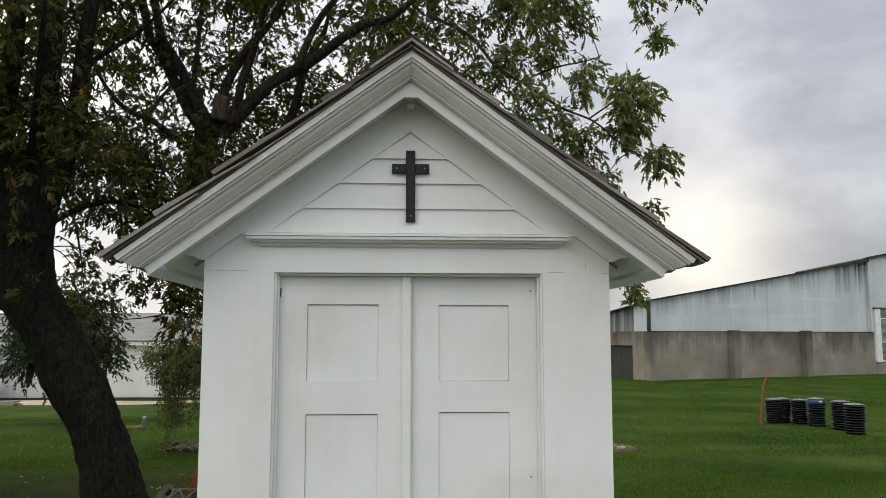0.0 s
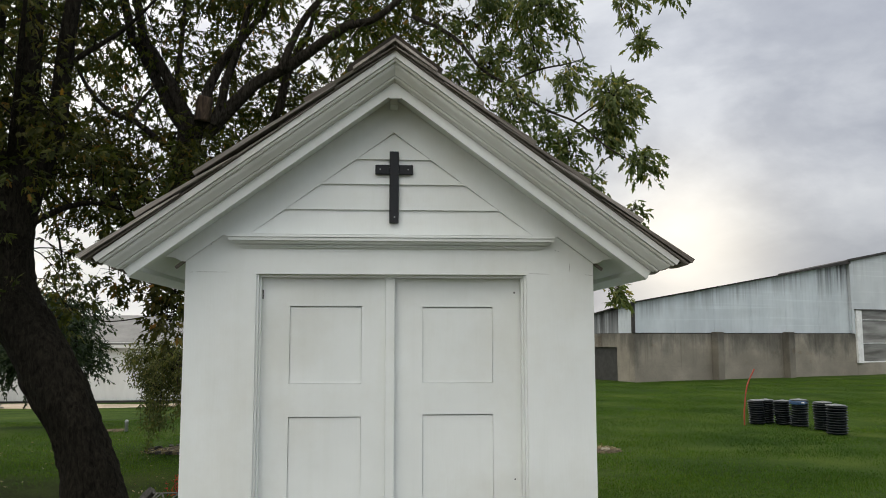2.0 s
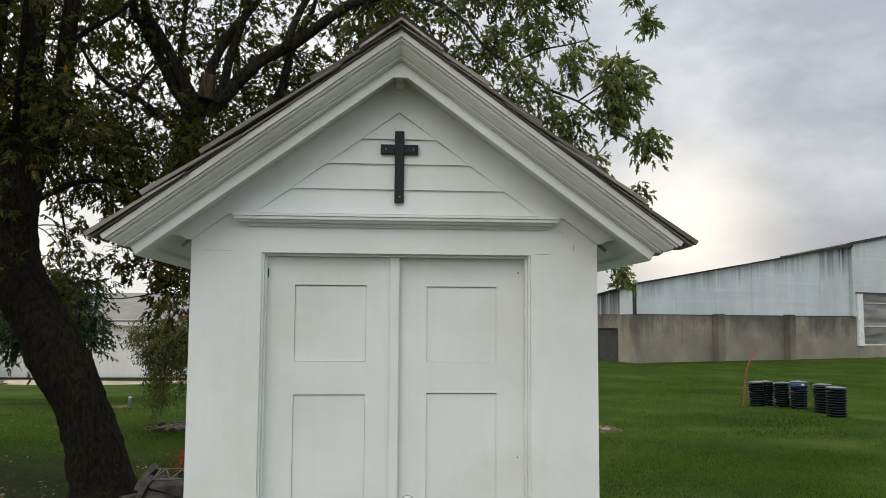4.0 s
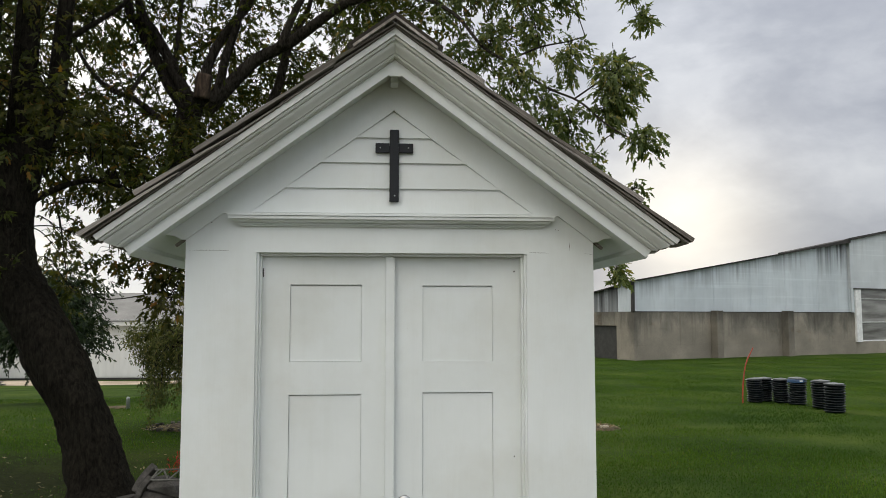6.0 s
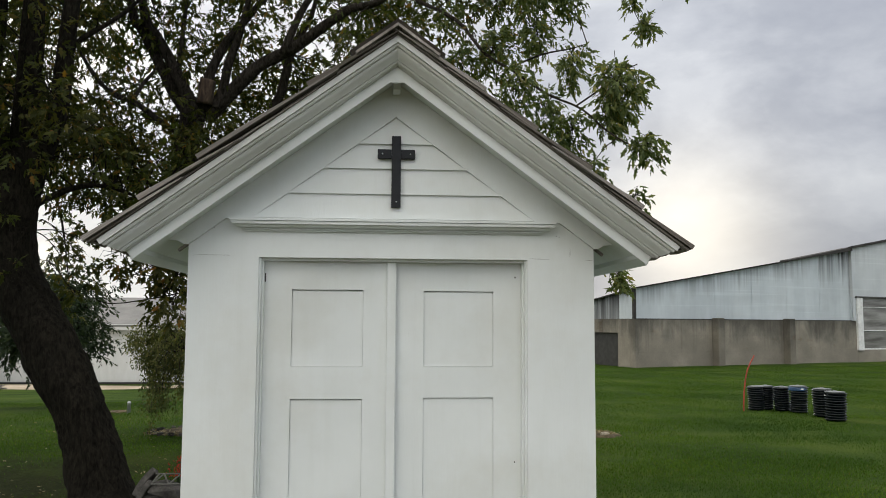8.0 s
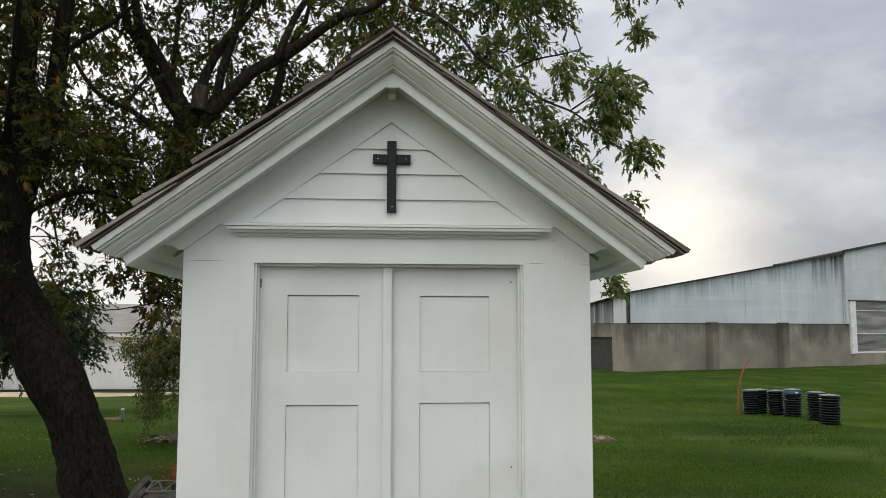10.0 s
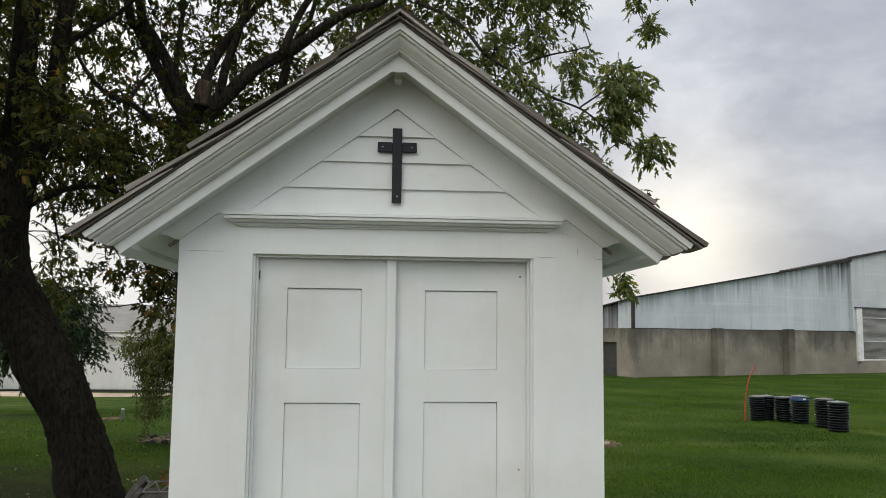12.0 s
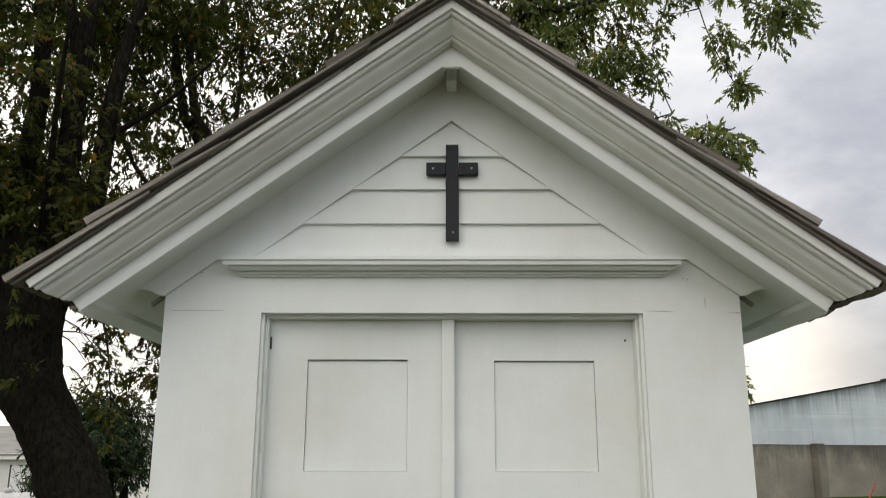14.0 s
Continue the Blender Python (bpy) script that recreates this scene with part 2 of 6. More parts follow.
def concrete_material(name, tone):
    """Board-marked concrete, beige where clean, with grey damp blotches that hang from its top."""
    m, nt, b = material(name, 0.9)
    vec = coords(nt)
    base = ramp(nt, noise_tex(nt, coords(nt, (0.8, 0.8, 0.9)), 0.9, 5.0, 0.55), [(at, tuple(v * tone for v in c)) for at, c in ((0.34, (0.175, 0.160, 0.136)), (0.5, (0.215, 0.197, 0.167)), (0.66, (0.28, 0.256, 0.218)))])
    pos = nt.nodes.new("ShaderNodeSeparateXYZ")
    nt.links.new(vec, pos.inputs[0])
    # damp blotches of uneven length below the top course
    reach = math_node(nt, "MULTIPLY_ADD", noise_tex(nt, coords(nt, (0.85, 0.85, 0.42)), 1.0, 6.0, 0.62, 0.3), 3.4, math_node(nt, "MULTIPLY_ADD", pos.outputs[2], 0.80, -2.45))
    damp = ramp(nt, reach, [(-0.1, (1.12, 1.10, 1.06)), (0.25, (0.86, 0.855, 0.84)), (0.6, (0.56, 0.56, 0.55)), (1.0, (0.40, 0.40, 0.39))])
    runs = ramp(nt, math_node(nt, "MULTIPLY_ADD", pos.outputs[2], 0.10, noise_tex(nt, coords(nt, (4.5, 4.5, 0.16)), 1.0, 4.0, 0.6)), [(0.66, (1, 1, 1)), (0.84, (0.72, 0.71, 0.70))])
    rust = ramp(nt, noise_tex(nt, coords(nt, (0.6, 0.6, 1.1)), 1.1, 5.0, 0.7), [(0.60, (1, 1, 1)), (0.72, (0.78, 0.66, 0.54))])
    lifts = ramp(nt, math_node(nt, "FRACT", math_node(nt, "MULTIPLY", pos.outputs[2], 1.62)), [(0.0, (0.94, 0.94, 0.94)), (0.04, (1, 1, 1)), (0.97, (1, 1, 1)), (1.0, (0.94, 0.94, 0.94))])
    grit = noise_tex(nt, vec, 22.0, 5.0, 0.7)
    g = ramp(nt, grit, [(0.3, (0.86, 0.86, 0.86)), (0.7, (1.12, 1.12, 1.12))])
    col = base
    for layer in (damp, runs, rust, lifts, g):
        col = mix(nt, 1.0, col, layer, "MULTIPLY")
    nt.links.new(col, b.inputs["Base Color"])
    bump(nt, b, grit, 0.3, 0.01)
    return m


def siding_material(name, clean, stain, amount, depth=0.6, drop=0.9, rise=0.16, even=0.2):
    """Ribbed metal with dark runs that start under the sloping eave and fade downwards, and faint pale laps across it."""
    m, nt, b = material(name, 0.5)
    b.inputs["Specular IOR Level"].default_value = 0.3
    pos = nt.nodes.new("ShaderNodeSeparateXYZ")
    nt.links.new(coords(nt, (1, 1, 1), False), pos.inputs[0])
    below = math_node(nt, "SUBTRACT", math_node(nt, "MULTIPLY_ADD", pos.outputs[0], rise, 3.0), pos.outputs[2])
    streaks = noise_tex(nt, coords(nt, (5.5, 0.0, 0.10), False), 1.0, 5.0, 0.62)
    areas = ramp(nt, noise_tex(nt, coords(nt, (0.55, 0.0, 0.25), False), 1.0, 3.0), [(0.40, (even, even, even)), (0.60, (1, 1, 1))])
    mask = ramp(nt, streaks, [(0.36 + amount, (1, 1, 1)), (0.56 + amount, (0, 0, 0))])
    fall = nt.nodes.new("ShaderNodeMapRange")
    fall.inputs["From Min"].default_value, fall.inputs["From Max"].default_value = 0.0, drop
    fall.inputs["To Min"].default_value, fall.inputs["To Max"].default_value = depth, 0.03
    nt.links.new(math_node(nt, "ADD", below, math_node(nt, "MULTIPLY_ADD", streaks, 1.6, -0.8)), fall.inputs["Value"])
    tone = ramp(nt, noise_tex(nt, coords(nt, (0.5, 0.0, 0.8), False), 1.0, 4.0), [(0.36, tuple(v * 0.88 for v in clean)), (0.58, clean)])
    film = ramp(nt, noise_tex(nt, coords(nt, (1.6, 0.0, 0.20), False), 1.0, 3.0), [(0.40, (0.93, 0.94, 0.95)), (0.60, (1.02, 1.02, 1.02))])
    laps = ramp(nt, noise_tex(nt, coords(nt, (0.10, 0.0, 7.0), False), 1.0, 2.0), [(0.56, (1, 1, 1)), (0.66, (1.10, 1.10, 1.09))])
    tone = mix(nt, 1.0, mix(nt, 1.0, tone, film, "MULTIPLY"), laps, "MULTIPLY")
    nt.links.new(mix(nt, math_node(nt, "MULTIPLY", math_node(nt, "MULTIPLY", mask, areas), fall.outputs[0]), tone, stain), b.inputs["Base Color"])
    bump(nt, b, streaks, 0.1, 0.01)
    return m


def plain(name, colour, rough=0.5, metal=0.0, spread=0.12, scale=6.0):
    lo = tuple(v * (1 - spread) for v in colour)
    hi = tuple(min(1.0, v * (1 + spread)) for v in colour)
    return two_scale(name, lo, hi, scale, rough, 7.0, spread, bump_s=0.12, bump_d=0.004, metal=metal)


M_PAINT = paint_material("white_paint", (0.712, 0.737, 0.727), (0.762, 0.787, 0.778), 0.0)
M_TRIM = paint_material("weathered_white_trim", (0.66, 0.67, 0.655), (0.745, 0.757, 0.742), 0.04)
M_SHAKE = shake_material()
M_RIDGE = two_scale("mossy_ridge_wood", (0.012, 0.009, 0.006), (0.036, 0.027, 0.018), 7.0, 0.95, 9.0, 0.35, (1, 1, 1), 0.7, 0.01)
M_RIDGE_PALE = two_scale("weathered_pale_board", (0.16, 0.14, 0.124), (0.33, 0.30, 0.272), 9.0, 0.9, 8.0, 0.35, (1, 0.3, 1), 0.6, 0.008)
# near-black bark: the crown's shade on the trunk is put into this colour
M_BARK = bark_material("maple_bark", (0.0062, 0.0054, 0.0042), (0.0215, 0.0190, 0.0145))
M_BARK_GREY = bark_material("grey_bark", (0.0135, 0.0115, 0.0098), (0.056, 0.049, 0.042))
M_BLACK = plain("black_paint", (0.0085, 0.010, 0.0145), 0.7)
M_STEEL = plain("brushed_steel", (0.42, 0.42, 0.43), 0.28, 1.0, 0.06)
M_IRON = plain("dull_iron", (0.10, 0.095, 0.09), 0.5, 0.8)
M_LAWN = ground_material()
M_CONCRETE = concrete_material("stained_concrete", 0.96)
# the same concrete in a darker tone, for the pilasters
M_CONCRETE_DARK = concrete_material("dark_stained_concrete", 0.78)
M_SIDING = siding_material("pale_metal_siding", (0.565, 0.607, 0.645), (0.19, 0.20, 0.215), 0.09, 0.8, 0.75)
M_SIDING_STAINED = siding_material("stained_metal_siding", (0.545, 0.585, 0.62), (0.022, 0.022, 0.024), 0.13, 1.0, 1.35, 0.16, 0.8)
M_SIDING_DIRTY = siding_material("soiled_metal_siding", (0.42, 0.44, 0.46), (0.015, 0.015, 0.015), 0.16, 1.0, 2.4, -0.157, 0.8)
M_SIDING_LAP = siding_material("grey_lap_siding", (0.56, 0.585, 0.61), (0.34, 0.35, 0.36), 0.02, 0.5, 1.2)
M_ROOF_DARK = two_scale("dark_roofing", (0.018, 0.017, 0.017), (0.042, 0.037, 0.035), 1.5, 0.8)
M_ROOF_GREY = two_scale("grey_shingle_roof", (0.160, 0.157, 0.152), (0.205, 0.20, 0.194), 1.2, 0.9, 12.0, 0.15)
M_HALL = two_scale("white_hall_siding", (0.58, 0.575, 0.56), (0.66, 0.655, 0.64), 0.5, 0.6, 9.0, 0.04, (1, 1, 0.3))
M_GRAVEL = two_scale("pale_gravel", (0.30, 0.24, 0.18), (0.46, 0.38, 0.29), 0.8, 0.95, 30.0, 0.3)
M_POT = plain("black_plastic", (0.0032, 0.0052, 0.0074), 0.30, 0.0, 0.2)
M_POT.node_tree.nodes["Principled BSDF"].inputs["Specular IOR Level"].default_value = 0.35
M_POT_TOP = plain("dusty_grey_plastic", (0.15, 0.16, 0.165), 0.6, 0.0, 0.25)
M_POT_BLUE = plain("blue_plastic", (0.03, 0.07, 0.15), 0.4)
M_LABEL = plain("white_label", (0.7, 0.7, 0.7), 0.6)
M_CRACK = plain("shadowed_bare_wood", (0.20, 0.185, 0.165), 0.9, 0.0, 0.2, 40.0)
M_TANK = plain("dull_white_tank_paint", (0.40, 0.405, 0.415), 0.55, 0.0, 0.1, 2.0)
M_WOOD_CHIP = plain("split_pale_wood", (0.46, 0.40, 0.31), 0.8, 0.0, 0.2)
M_PVC = plain("weathered_grey_plastic", (0.34, 0.35, 0.36), 0.5)
M_LATTICE = plain("weathered_grey_lattice", (0.10, 0.096, 0.088), 0.8, 0.0, 0.3)
M_RED = plain("orange_red_fibreglass", (0.36, 0.048, 0.024), 0.45, 0.0, 0.25)
M_STONE = two_scale("grey_fieldstone", (0.018, 0.016, 0.0145), (0.075, 0.069, 0.063), 6.0, 0.9, 7.0, 0.35, bump_s=0.6, bump_d=0.02)
M_MULCH = two_scale("brown_mulch", (0.06, 0.043, 0.024), (0.15, 0.112, 0.062), 14.0, 0.95, 6.0, 0.4, bump_s=0.9, bump_d=0.03)
M_PETAL = leaf_material("red_petals", [(0.0, (0.30, 0.012, 0.018)), (1.0, (0.48, 0.028, 0.03))], 0.3)
M_STUB = two_scale("weathered_heartwood", (0.028, 0.017, 0.011), (0.125, 0.082, 0.056), 14.0, 0.9, 6.0, 0.35, (1, 1, 0.25), 0.6, 0.02)
# crown leaves darkened for shade, outer-bough leaves lightened for light, by colour alone
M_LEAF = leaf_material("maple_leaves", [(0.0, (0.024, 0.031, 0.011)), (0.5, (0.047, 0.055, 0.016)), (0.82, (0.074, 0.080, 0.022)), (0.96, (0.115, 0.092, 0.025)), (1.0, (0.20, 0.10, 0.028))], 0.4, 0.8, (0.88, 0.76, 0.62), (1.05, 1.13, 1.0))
M_LEAF_LIT = leaf_material("lit_tone_maple_leaves", [(0.0, (0.056, 0.077, 0.032)), (0.6, (0.098, 0.122, 0.048)), (0.92, (0.175, 0.187, 0.070)), (1.0, (0.25, 0.20, 0.07))], 0.34)
M_LEAF_DARK = leaf_material("dark_leaves", [(0.0, (0.014, 0.024, 0.014)), (0.7, (0.026, 0.042, 0.022)), (1.0, (0.048, 0.064, 0.028))], 0.2)
M_LEAF_WEEP = leaf_material("weeping_leaves", [(0.0, (0.058, 0.068, 0.032)), (0.7, (0.10, 0.112, 0.048)), (1.0, (0.19, 0.165, 0.07))], 0.32)
M_LEAF_FALLEN = leaf_material("fallen_leaves", [(0.0, (0.16, 0.11, 0.05)), (0.6, (0.27, 0.21, 0.12)), (1.0, (0.42, 0.37, 0.27))], 0.1)
M_GRASS = leaf_material("grass_blades", [(0.0, (0.036, 0.072, 0.012)), (0.6, (0.047, 0.091, 0.015)), (0.96, (0.064, 0.108, 0.020)), (1.0, (0.105, 0.10, 0.035))], 0.42, 0.38, (0.66, 0.74, 0.78), (1.45, 1.30, 1.02))


def glass_material():
    m, nt, b = material("dusty_glass", 0.18)
    b.inputs["Base Color"].default_value = (0.16, 0.165, 0.17, 1)
    vec = coords(nt, (0.4, 0.4, 3.0))
    nt.links.new(ramp(nt, noise_tex(nt, vec, 1.2, 5.0), [(0.35, (0.09, 0.085, 0.08)), (0.65, (0.27, 0.265, 0.255))]), b.inputs["Base Color"])
    return m


M_CURTAIN = glass_material()


# ---- building helpers ----
def part(name, bm, mat, parent=None, label=""):
    """Links a bmesh as one mesh object, under a thing or part where one is given."""
    if isinstance(bm, bmesh.types.BMesh):
        me = bpy.data.meshes.new(name)
        bm.to_mesh(me)
        bm.free()
    else:
        me = bm
    if not me.materials:
        me.materials.append(mat)
    ob = new(name, me)
    if parent:
        ob.parent = parent
    return tagged(ob, label)


def thing(name, at, label, category, group="", kind="", turn=0.0):
    ob = new(name)
    ob.empty_display_size = 0.1
    ob.matrix_basis = pose(*at, 0, 0, turn)
    return tagged(ob, label, category, group, kind)


def add_box(bm, lo, hi, bevel=0.0):
    """A box between two corners, its edges eased."""
    r = bmesh.ops.create_cube(bm, size=1.0)
    c = [(a + b) / 2 for a, b in zip(lo, hi)]
    s = [max(abs(b - a), 1e-5) for a, b in zip(lo, hi)]
    for v in r["verts"]:
        v.co = Vector((v.co.x * s[0] + c[0], v.co.y * s[1] + c[1], v.co.z * s[2] + c[2]))
    if bevel:
        es = list({e for v in r["verts"] for e in v.link_edges})
        bmesh.ops.bevel(bm, geom=es, offset=min(bevel, 0.3 * min(s)), segments=1, affect="EDGES", profile=0.7)
    return bm


def box(lo, hi, bevel=0.003):
    return add_box(bmesh.new(), lo, hi, bevel)


def add_prism(bm, poly, y0, y1):
    """A polygon of (x, z) corners, drawn out from y0 to y1."""
    a = [bm.verts.new((x, y0, z)) for x, z in poly]
    b = [bm.verts.new((x, y1, z)) for x, z in poly]
    fs = [bm.faces.new(a), bm.faces.new(b[::-1])]
    for i in range(len(poly)):
        j = (i + 1) % len(poly)
        fs.append(bm.faces.new((a[j], a[i], b[i], b[j])))
    bmesh.ops.recalc_face_normals(bm, faces=fs)
    return bm


def prism(poly, y0, y1):
    return add_prism(bmesh.new(), poly, y0, y1)


def add_tube(bm, pts, radii, seg=8, rough=0.0, cap=True):
    """A round tube along points, with a radius at each, its skin uneven by rough."""
    pts = [Vector(p) for p in pts]
    rings = []
    ref = Vector((0.31, 0.95, 0.07))
    for i, p in enumerate(pts):
        way = (pts[min(i + 1, len(pts) - 1)] - pts[max(i - 1, 0)]).normalized()
        side = way.cross(ref)
        if side.length < 0.05:
            side = way.cross(Vector((1, 0, 0)))
        side.normalize()
        up = side.cross(way)
        ring = []
        for k in range(seg):
            a = 2 * math.pi * k / seg
            d = math.cos(a) * side + math.sin(a) * up
            r = radii[i]
            if rough:
                r *= 1 + rough * (noise.noise(p * 2.2 + d * 1.3) + 0.5 * noise.noise(p * 6 + d * 3) + 0.3 * noise.noise(p * 15 + d * 5))
            ring.append(bm.verts.new(p + d * r))
        rings.append(ring)
    for a, b in zip(rings, rings[1:]):
        for k in range(seg):
            f = bm.faces.new((a[k], a[(k + 1) % seg], b[(k + 1) % seg], b[k]))
            f.smooth = True
    if cap:
        bm.faces.new(rings[0][::-1])
        bm.faces.new(rings[-1])
    return bm


def smooth_line(pts, n):
    """Points along a smooth curve through the given (x, y, z[, r]) points."""
    pts = [np.array(p, float) for p in pts]
    ext = [2 * pts[0] - pts[1]] + pts + [2 * pts[-1] - pts[-2]]
    out = []
    for i in range(1, len(ext) - 2):
        p0, p1, p2, p3 = ext[i - 1:i + 3]
        for k in range(n):
            t = k / n
            out.append(0.5 * (2 * p1 + (p2 - p0) * t + (2 * p0 - 5 * p1 + 4 * p2 - p3) * t * t + (3 * p1 - p0 - 3 * p2 + p3) * t ** 3))
    out.append(pts[-1])
    return out


def add_lathe(bm, profile, seg=24, at=(0, 0, 0), smooth=True):
    """A profile of (radius, height) turned round the z axis."""
    rings = []
    for r, z in profile:
        rings.append([bm.verts.new((at[0] + r * math.cos(2 * math.pi * k / seg), at[1] + r * math.sin(2 * math.pi * k / seg), at[2] + z)) for k in range(seg)])
    for a, b in zip(rings, rings[1:]):
        for k in range(seg):
            f = bm.faces.new((a[k], a[(k + 1) % seg], b[(k + 1) % seg], b[k]))
            f.smooth = smooth
    bm.faces.new(rings[0][::-1])
    bm.faces.new(rings[-1])
    return bm


def mesh_from(name, verts, faces):
    """A mesh of equal-sized faces from arrays."""
    me = bpy.data.meshes.new(name)
    n, k = faces.shape
    me.vertices.add(len(verts))
    me.vertices.foreach_set("co", np.ascontiguousarray(verts, np.float32).ravel())
    me.loops.add(n * k)
    me.loops.foreach_set("vertex_index", np.ascontiguousarray(faces, np.int32).ravel())
    me.polygons.add(n)
    me.polygons.foreach_set("loop_start", np.arange(0, n * k, k, dtype=np.int32))
    me.update(calc_edges=True)
    me.validate()
    return me


# leaf outlines in their own plane, stalk at the origin, tip along +x
def lobed_leaf():
    half = [(0.0, 0.0), (0.07, 0.08), (0.15, 0.28), (0.31, 0.14), (0.46, 0.17), (0.64, 0.38), (0.67, 0.15), (0.88, 0.12), (1.18, 0.0)]
    bend = lambda x, y: (x, y, -0.42 * abs(y) - 0.20 * x * x)
    out = [bend(x, y) for x, y in half] + [bend(x, -y) for x, y in half[-2:0:-1]]
    verts = np.array([(0.42, 0.0, 0.0)] + out)
    n = len(out)
    return verts, np.array([(0, 1 + i, 1 + (i + 1) % n) for i in range(n)])


def narrow_leaf():
    verts = np.array([(0, 0, 0), (0.35, 0.16, -0.03), (1.0, 0, -0.08), (0.35, -0.16, -0.03), (0.4, 0, 0.03)])
    return verts, np.array([(4, 0, 1), (4, 1, 2), (4, 2, 3), (4, 3, 0)])


def leaf_cloud(name, spots, ways, sizes, shape, rng):
    """One mesh of many leaves: spots, tip directions and lengths are arrays."""
    tv, tf = shape
    n = len(spots)
    x = ways / np.linalg.norm(ways, axis=1, keepdims=True)
    r = rng.normal(size=(n, 3)) * 0.75 + np.array([0, 0, 1.0])
    y = np.cross(r, x)
    y /= np.linalg.norm(y, axis=1, keepdims=True) + 1e-9
    z = np.cross(x, y)
    basis = np.stack([x, y, z], axis=1)                       # n,3,3
    verts = np.einsum("vk,nkj->nvj", tv, basis) * sizes[:, None, None] + spots[:, None, :]
    faces = (tf[None] + (np.arange(n) * len(tv))[:, None, None]).reshape(-1, 3)
    return mesh_from(name, verts.reshape(-1, 3), faces)


# ---- ground ----
def ease(t):
    t = max(0.0, min(1.0, t))
    return t * t * (3 - 2 * t)


def ground_z(x, y):
    """The lawn is level round the chapel, falls away gently behind it on the west side and rises a little to the barn."""
    return -1.15 * ease((y - 9.0) / 26.0) * ease((-x - 1.0) / 6.0) + 0.085 * ease((y - 14.0) / 9.0) * ease((x - 1.0) / 4.0)


def axis_steps(lo, hi, fine, centre, reach):
    vals, v = [lo], lo
    while v < hi:
        d = max(0.0, abs(v - centre) - reach)
        v += fine + 0.16 * d
        vals.append(min(v, hi))
    return vals


def build_ground():
    xs, ys = axis_steps(-900, 900, 0.7, 0, 16), axis_steps(-300, 1500, 0.7, 8, 16)
    bm = bmesh.new()
    grid = [[bm.verts.new((x, y, ground_z(x, y) + 0.02 * noise.noise(Vector((x * 0.5, y * 0.5, 0))) - 0.01)) for x in xs] for y in ys]
    for j in range(len(ys) - 1):
        for i in range(len(xs) - 1):
            bm.faces.new((grid[j][i], grid[j][i + 1], grid[j + 1][i + 1], grid[j + 1][i])).smooth = True
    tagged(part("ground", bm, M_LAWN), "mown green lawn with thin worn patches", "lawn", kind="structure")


def grass_field(name, spans, count, seed):
    """Upright bent blades over rectangles of lawn."""
    rng = np.random.default_rng(seed)
    area = np.array([(b - a) * (d - c) for a, b, c, d in spans])
    verts, n = [], 0
    for (a, b, c, d), k in zip(spans, (count * area / area.sum()).astype(int)):
        x, y = rng.uniform(a, b, k), rng.uniform(c, d, k)
        keep = ~((np.abs(x) < 0.95) & (y > -0.05) & (y < 2.6))
        # few blades on the dry ground under the old maple
        keep &= rng.uniform(0, 1, k) < np.clip((np.hypot(x + 4.3, y - 4.9) - 0.9) / 2.4, 0.32, 1.0)
        bed = np.array([noise.noise(Vector((p * 0.9, q * 0.9, 3.0))) for p, q in zip(x, y)])
        keep &= rng.uniform(0, 1, k) < np.clip(1.05 + 1.6 * bed, 0.2, 1.0)
        x, y, patchy = x[keep], y[keep], bed[keep]
        k = len(x)
        z = np.array([ground_z(p, q) for p, q in zip(x, y)]) - 0.012
        h = rng.uniform(0.016, 0.034, k) * (1 + 0.5 * patchy)
        w = rng.uniform(0.003, 0.0055, k)
        az, lean = rng.uniform(0, 2 * np.pi, k), rng.uniform(0.1, 0.9, k) * h
        sx, sy = np.cos(az) * w, np.sin(az) * w
        dx, dy = -np.sin(az) * lean, np.cos(az) * lean
        a0 = np.stack([x - sx, y - sy, z], 1)
        b0 = np.stack([x + sx, y + sy, z], 1)
        m1 = np.stack([x + 0.35 * dx + 0.7 * sx, y + 0.35 * dy + 0.7 * sy, z + 0.6 * h], 1)
        m0 = np.stack([x + 0.35 * dx - 0.7 * sx, y + 0.35 * dy - 0.7 * sy, z + 0.6 * h], 1)
        t0 = np.stack([x + dx, y + dy, z + h], 1)
        verts.append(np.stack([a0, b0, m1, m0, t0], 1).reshape(-1, 3))
        n += k
    v = np.concatenate(verts)
    base = (np.arange(n) * 5)[:, None, None]
    f = (np.array([(0, 1, 2), (0, 2, 3), (3, 2, 4)])[None] + base).reshape(-1, 3)
    tagged(part(name, mesh_from(name, v, f), M_GRASS), "short green grass blades on the lawn", "grass", kind="stuff")


build_ground()
grass_field("grass", [(1.5, 6.0, 3.4, 4.6), (1.5, 6.0, 3.4, 6.4), (1.5, 6.0, 3.4, 6.4), (1.5, 7.5, 3.4, 8.5), (1.6, 10.0, 4.5, 11.0), (3.0, 14.0, 9.0, 18.0), (4.0, 20.0, 14.0, 27.0), (-7.5, -1.2, 2.8, 9.0), (-9.0, -1.6, 7.0, 16.0)], 340000, 11)

# ---- the chapel ----
PITCH, RIDGE = 0.735, 2.87                       # roof slope and height of its deck line at the ridge
TH = math.atan(PITCH)
CS, SN = math.cos(TH), math.sin(TH)
WALL_X, DOOR_X, DOOR_TOP, DEEP = 0.90, 0.596, 1.95, 2.4


def deck(x, n=0.0):
    """Height of the roof's deck line at x, n metres square below it."""
    return RIDGE - PITCH * abs(x) - n / CS


chapel = thing("chapel", (0, 0, 0), "small white painted wooden chapel with gabled cedar roof and double doors", "chapel")


